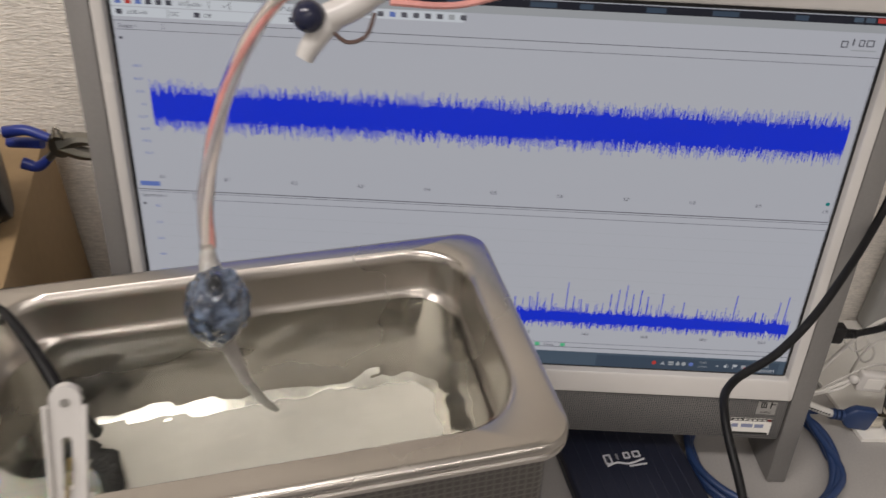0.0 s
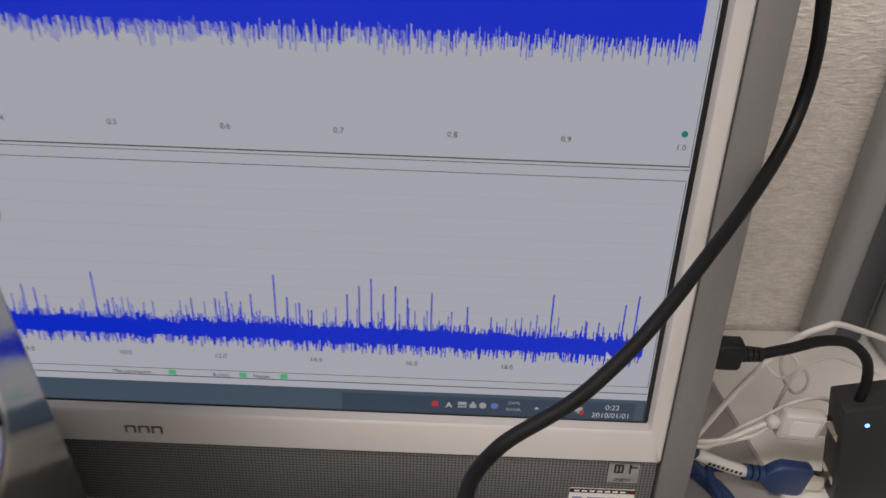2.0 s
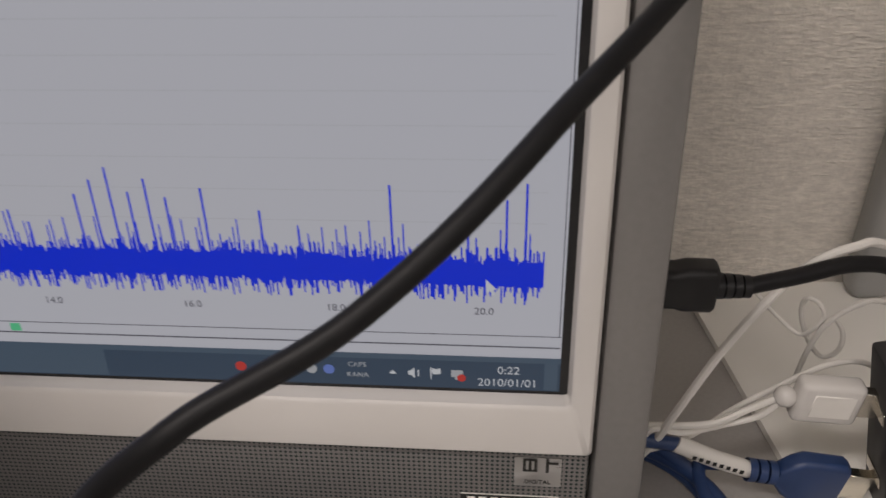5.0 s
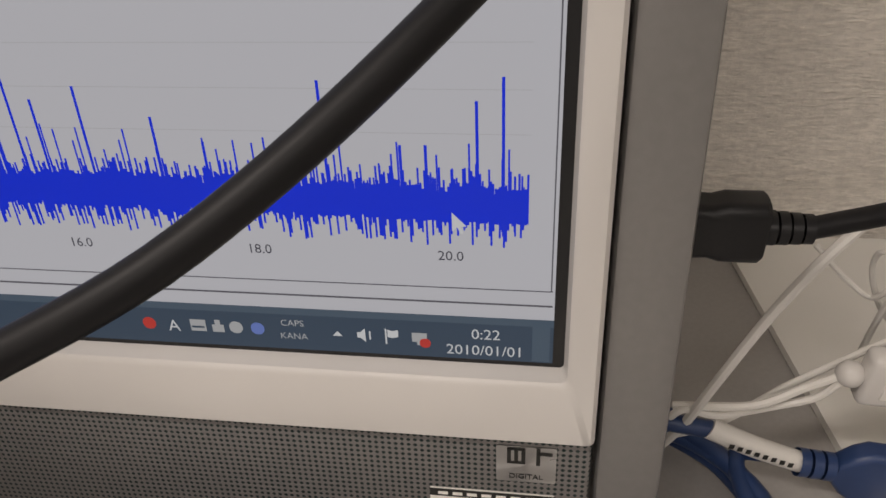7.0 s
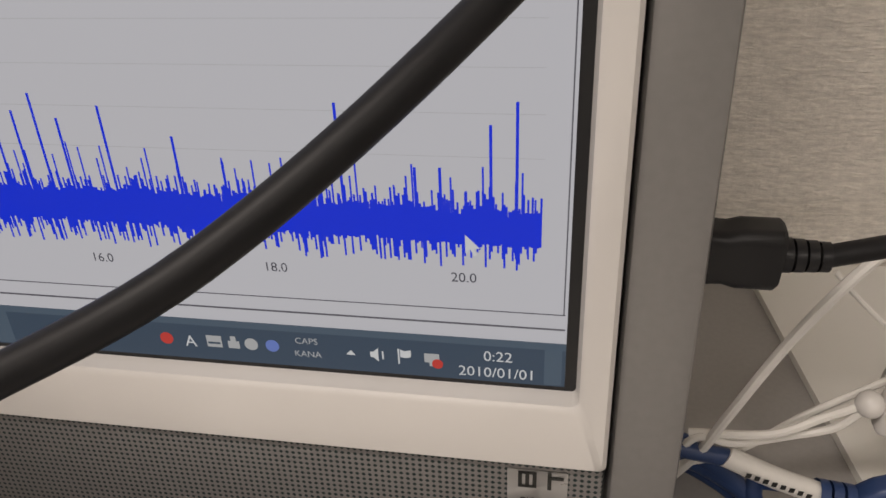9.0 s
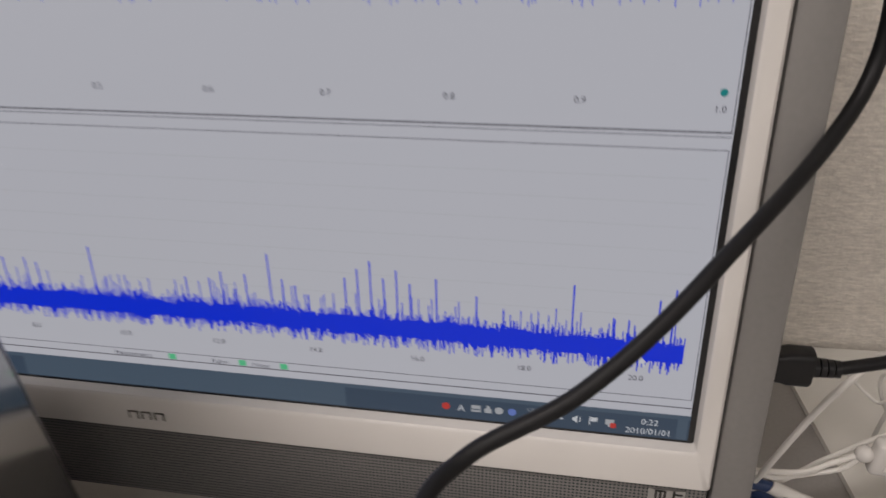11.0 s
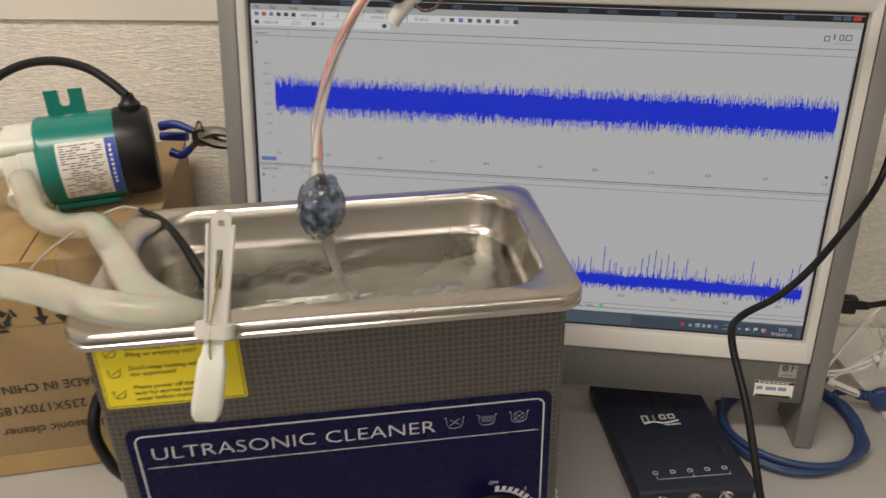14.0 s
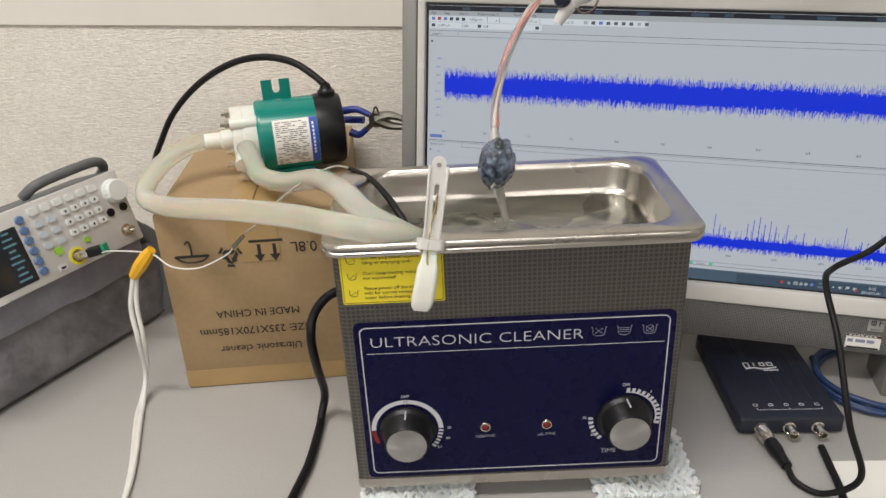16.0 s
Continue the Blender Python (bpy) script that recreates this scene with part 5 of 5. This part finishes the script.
part("plug_ridge", box(0.0165, 0.0092, 0.0125, (0.0150, 0, 0), 0.001, 1), WCABLE, wp)
part("plug_tip", box(0.010, 0.0045, 0.012, (0.0295, 0, 0), 0.0003, 1), CHROME, wp, "nickel plug tip")
part("cable_bead", lathe([(0.0042 * math.sin(math.pi * k / 10) if 0 < k < 10 else 0, -0.0042 * math.cos(math.pi * k / 10)) for k in range(11)], 16), WHITE, wp, "", pose(-0.001, 0, 0))
part("plug_lead", hose([(-0.002, 0, 0), (-0.012, 0, -0.008), (-0.026, -0.002, -0.016), (-0.048, 0.002, -0.024)], 0.0014, 8, 8), WCABLE, wp)
bp = thing("usb_plug_blue", pose(0.0812, 0.058, 0.0205, 0, 9, 0) @ Matrix.Diagonal((1.32, 1, 1.1, 1)), "dark blue usb plug with labelled white-sleeved cable", "plug")
part("plug_body", loft([[(x, y, z) for y, z, _ in rrect(w, h, 0.0025, 0)] for x, w, h in ((0.008, 0.007, 0.009), (0.011, 0.008, 0.017), (0.014, 0.0085, 0.0215), (0.026, 0.0085, 0.0215), (0.0275, 0.0075, 0.019))], True, True), BLUECABLE, bp)
for k in range(3):
    part("strain_relief", lathe([(0.0046, 0), (0.0046, 0.0024), (0.0, 0.0024)], 14, "X"), BLUECABLE, bp, "", pose(-0.001 + 0.0031 * k, 0, 0))
part("plug_tip", box(0.010, 0.0045, 0.012, (0.031, 0, 0), 0.0003, 1), CHROME, bp, "nickel plug tip")
part("cable_sleeve", hose([(0, 0, 0), (-0.012, 0, 0.0035), (-0.024, 0.002, 0.0068)], 0.0034, 12, 5), WCABLE, bp, "white label sleeve with black print")
for k in range(8):
    part("sleeve_print", box(0.0012, 0.0002, 0.0018, (-0.0035 - 0.0022 * k, -0.0035, 0.0016 + 0.0006 * k)), DARKINK, bp)
part("plug_cable", hose([(-0.022, 0.002, 0.0062), (-0.036, 0.003, 0.006), (-0.05, 0.01, 0.002)], 0.0029, 10, 6), BLUECABLE, bp)
lead = lambda pts, r=0.0011: solid("white_lead", hose(pts, r, 8, 8), WCABLE, "thin white lead looping behind the computer", "cable", group="white leads")
lead([(0.0340, 0.064, 0.0120), (0.0429, 0.060, 0.0342), (0.0485, 0.058, 0.0525), (0.0616, 0.057, 0.0878), (0.0749, 0.057, 0.1132), (0.0861, 0.059, 0.1241), (0.0991, 0.063, 0.1272), (0.1099, 0.068, 0.1244), (0.1500, 0.085, 0.1000)], 0.0016)
lead([(0.0340, 0.066, 0.0180), (0.0546, 0.064, 0.0307), (0.0714, 0.064, 0.0486), (0.0872, 0.066, 0.0597), (0.1029, 0.070, 0.0665), (0.1176, 0.074, 0.0656), (0.1350, 0.085, 0.0500)], 0.0012)
lead([(0.0838, 0.100, 0.0788), (0.0942, 0.098, 0.0674), (0.1022, 0.094, 0.0619), (0.1054, 0.091, 0.0664), (0.1094, 0.092, 0.0727), (0.1069, 0.095, 0.0777), (0.1033, 0.098, 0.0770), (0.1038, 0.100, 0.0677), (0.1080, 0.097, 0.0559), (0.1139, 0.094, 0.0495), (0.1191, 0.093, 0.0540), (0.1206, 0.096, 0.0603), (0.1173, 0.100, 0.0660)], 0.0010)
lead([(0.1026, 0.088, 0.0418), (0.1054, 0.088, 0.0621), (0.1103, 0.088, 0.0743), (0.1190, 0.089, 0.0810), (0.1295, 0.091, 0.0811), (0.1650, 0.100, 0.0600)], 0.0011)
lead([(0.0320, 0.062, 0.0140), (0.0401, 0.060, 0.0401), (0.0529, 0.060, 0.0392), (0.0686, 0.060, 0.0446), (0.0801, 0.060, 0.0494), (0.0861, 0.060, 0.0570)], 0.0013)
solid("white_card", loft([[(x, y, z) for x, y in ((0.108, 0.045), (0.27, 0.045), (0.27, 0.204), (0.080, 0.204))] for z in (0.0003, 0.0043)], True, True), PAPER, "flat white card lying on the desk by the wall", "card")

# ---- grey cases leaning by the wall ----
GREYCASE = mat("grey_moulded_plastic", (0.33, 0.33, 0.32), 0.5, 0, (60, 0.03))
DARKCASE = mat("dark_moulded_plastic", (0.085, 0.088, 0.095), 0.5, 0, (60, 0.05))
grey = thing("equipment_case", pose(0.166, 0.186, 0.0045, 0, 0, 0), "grey plastic equipment case standing by the wall", "case")
part("side_panel", box(0.021, 0.020, 0.42, (0.0105, 0.0102, 0.21), 0.006, 3), GREYCASE, grey)
part("recess", box(0.022, 0.013, 0.41, (0.0315, 0.0135, 0.205), 0.002, 2), DARKCASE, grey, "dark recess")
part("front_cover", box(0.16, 0.05, 0.235, (0.124, -0.006, 0.1175), 0.016, 4), GREYCASE, grey, "rounded pale grey cover")

# ---- waveform generator on a dark case ----
GEN = pose(-0.8110, -0.0080, 0, 0, 0, 74)
base = thing("instrument_case", GEN, "dark grey rubber-cornered instrument case on the desk", "case")
part("case_body", box(0.36, 0.16, 0.100, (-0.150, 0.098, 0.0535), 0.010, 3), mat("wrapped_case_film", (0.19, 0.185, 0.20), 0.32, 0, (18, 0.35), (70, 0.12), (22, 1.0, 0.012)), base, "case wrapped in crumpled grey film")
part("corner_bumper", hose([(0.025, 0.02, 0.010), (0.034, 0.018, 0.05), (0.030, 0.03, 0.10), (0.020, 0.05, 0.118)], 0.012, 12, 6), RUBBER, base, "rounded rubber corner")
part("crumpled_bag", turn(loft([[(x, 0.012 + 0.006 * noise.noise((x * 30, z * 40, 1)), z + 0.004 * noise.noise((x * 25, 2, z * 30))) for x in [(-0.30 + 0.30 * k / 30) for k in range(31)]] + [(0, 0.03, z), (-0.30, 0.03, z)] for z in (0.085, 0.092, 0.099, 0.106, 0.113, 0.120)], False, False), Matrix.Identity(4)), mat("grey_plastic_bag", (0.23, 0.23, 0.27), 0.3, 0, (30, 0.2), None, (40, 0.8, 0.004)), base, "crumpled grey plastic wrapping")
FACE = GEN @ pose(-0.0028, 0.0, 0.1242, -17, 0, 0) @ Matrix.Diagonal((0.84, 0.84, 0.84, 1))
gen = thing("waveform_generator", FACE, "light grey waveform generator with keypad, knob and display", "signal generator")
part("cabinet", box(0.30, 0.09, 0.104, (-0.15, 0.047, 0.052), 0.006, 3), RUBBER, gen, "dark grey rubber cabinet")
part("front_panel", box(0.298, 0.006, 0.102, (-0.149, 0.0, 0.052), 0.0025, 2), DEVGREY, gen, "light grey front panel")
part("carry_handle", hose([(0.004, 0.055, 0.092), (0.006, 0.030, 0.108), (-0.012, 0.016, 0.120), (-0.060, 0.012, 0.121), (-0.10, 0.018, 0.118), (-0.115, 0.035, 0.108)], 0.0068, 12, 6), RUBBER, gen, "dark rubber carrying handle")
ST = 0.0145
fp = lambda a, b: (-0.0174 + a * ST, 0.1 - (b + 1.6) * ST)
for name, a0, da, na, b0, nb, w, h, mm in (("number_key", -5.2, 1.02, 4, 0.05, 3, 0.0098, 0.0078, KEYGREY), ("function_key", -7.9, 1.2, 6, -0.97, 1, 0.0115, 0.0092, KEYGREY), ("mode_key", -7.9, 1.25, 2, 0.2, 3, 0.0105, 0.0078, mat("pale_blue_keys", (0.50, 0.56, 0.62), 0.5))):
    for i in range(na):
        for j in range(nb):
            x, z = fp(a0 + da * i, b0 + j)
            k = part(name, plate(w, h, 0.0032, (x, -0.003, z), 0.0022), mm, gen)
            if name == "number_key":
                part("key_print", plate(0.0022, 0.0034, 0.0001, (x, -0.0063, z)), DARKINK, k)
for j in range(6):
    x, z = fp(-9.25, -0.7 + 0.94 * j)
    part("soft_key", lathe([(0.0055, 0), (0.0055, 0.003), (0.0045, 0.004), (0, 0.004)], 20, "Y"), KEYBLUE, gen, "blue round key", pose(x, -0.003, z))
x, z = fp(0, 0)
kn = part("tuning_knob", lathe([(0.0165, 0), (0.0170, 0.002), (0.0150, 0.012), (0.0135, 0.0135), (0, 0.0135)], 36, "Y"), KEYGREY, gen, "large pale tuning knob", pose(x, -0.003, z))
for k in range(18):
    part("knob_rib", box(0.0012, 0.010, 0.0012, (0.0158, -0.006, 0), 0.0003, 1), KEYGREY, kn, "", Matrix.Rotation(radians(20 * k), 4, "Y"))
for a, b in ((-1.09, 1.75), (0.38, 1.70)):
    x, z = fp(a, b)
    part("arrow_key", lathe([(0.0058, 0), (0.0055, 0.0025), (0, 0.0028)], 18, "Y"), BLACK, gen, "black arrow key", pose(x, -0.003, z))
x, z = fp(-7.26, 3.0)
part("output_key", plate(0.0105, 0.0095, 0.003, (x, -0.003, z), 0.003), GREENKEY, gen, "lit green output key")
x, z = fp(-7.5, 4.5)
part("usb_port", plate(0.0115, 0.0070, 0.0016, (x, -0.003, z), 0.001), WHITE, gen)
part("usb_port", plate(0.0065, 0.0030, 0.0004, (x, -0.0046, z), 0.0003), DARKINK, gen)
x, z = fp(-4.4, 3.1)
part("output_key", plate(0.0085, 0.0075, 0.002, (x, -0.003, z), 0.003), GREENKEY, gen)
for a, b, ringed in ((-5.8, 4.1, True), (-0.28, 3.85, False)):
    x, z = fp(a, b)
    part("output_socket", lathe([(0.0085, 0), (0.0085, 0.0015), (0.0052, 0.002), (0.0052, 0.0125), (0.0042, 0.0125), (0.0042, 0.006), (0, 0.006)], 22, "Y"), CHROME, gen, "nickel output socket", pose(x, -0.003, z))
    if ringed:
        part("socket_ring", lathe([(0.0118, 0), (0.0118, 0.0009), (0.0085, 0.0012)], 26, "Y"), mat("yellow_ring", (0.68, 0.60, 0.03), 0.4), gen, "yellow ring", pose(x, -0.003, z))
        gp = thing("screw_terminal_plug", FACE @ pose(x, -0.010, z, 0, 0, 30), "dark terminal plug with green block on the generator", "plug")
        part("plug_barrel", lathe([(0.0058, 0), (0.0062, 0.004), (0.0062, 0.012), (0.0, 0.012)], 20, "Y"), CHROME, gp)
        part("plug_body", box(0.0125, 0.024, 0.0125, (0, -0.022, 0), 0.003, 3), BLACK, gp)
        part("terminal_block", box(0.0130, 0.0040, 0.0130, (0, -0.0345, 0), 0.0006, 1), mat("green_terminal", (0.01, 0.30, 0.17), 0.4), gp, "green terminal block")
disp = part("display", plate(0.125, 0.072, 0.0006, (-0.222, -0.003, 0.047), 0.002), mat("dark_display", (0.02, 0.022, 0.026), 0.15), gen, "dark display with pale menu text")
for j in range(9):
    part("display_text", plate(0.009 + 0.004 * (j % 3), 0.0026, 0.0002, (-0.175, -0.0036, 0.078 - 0.0075 * j)), glow("display_cyan_text" if j == 0 else "display_text_%s" % "abcdefghi"[j], (0.15, 0.30, 0.36), 0.5), disp)
part("front_usb", plate(0.018, 0.0075, 0.0012, (-0.215, -0.003, 0.0055), 0.001), WHITE, gen)
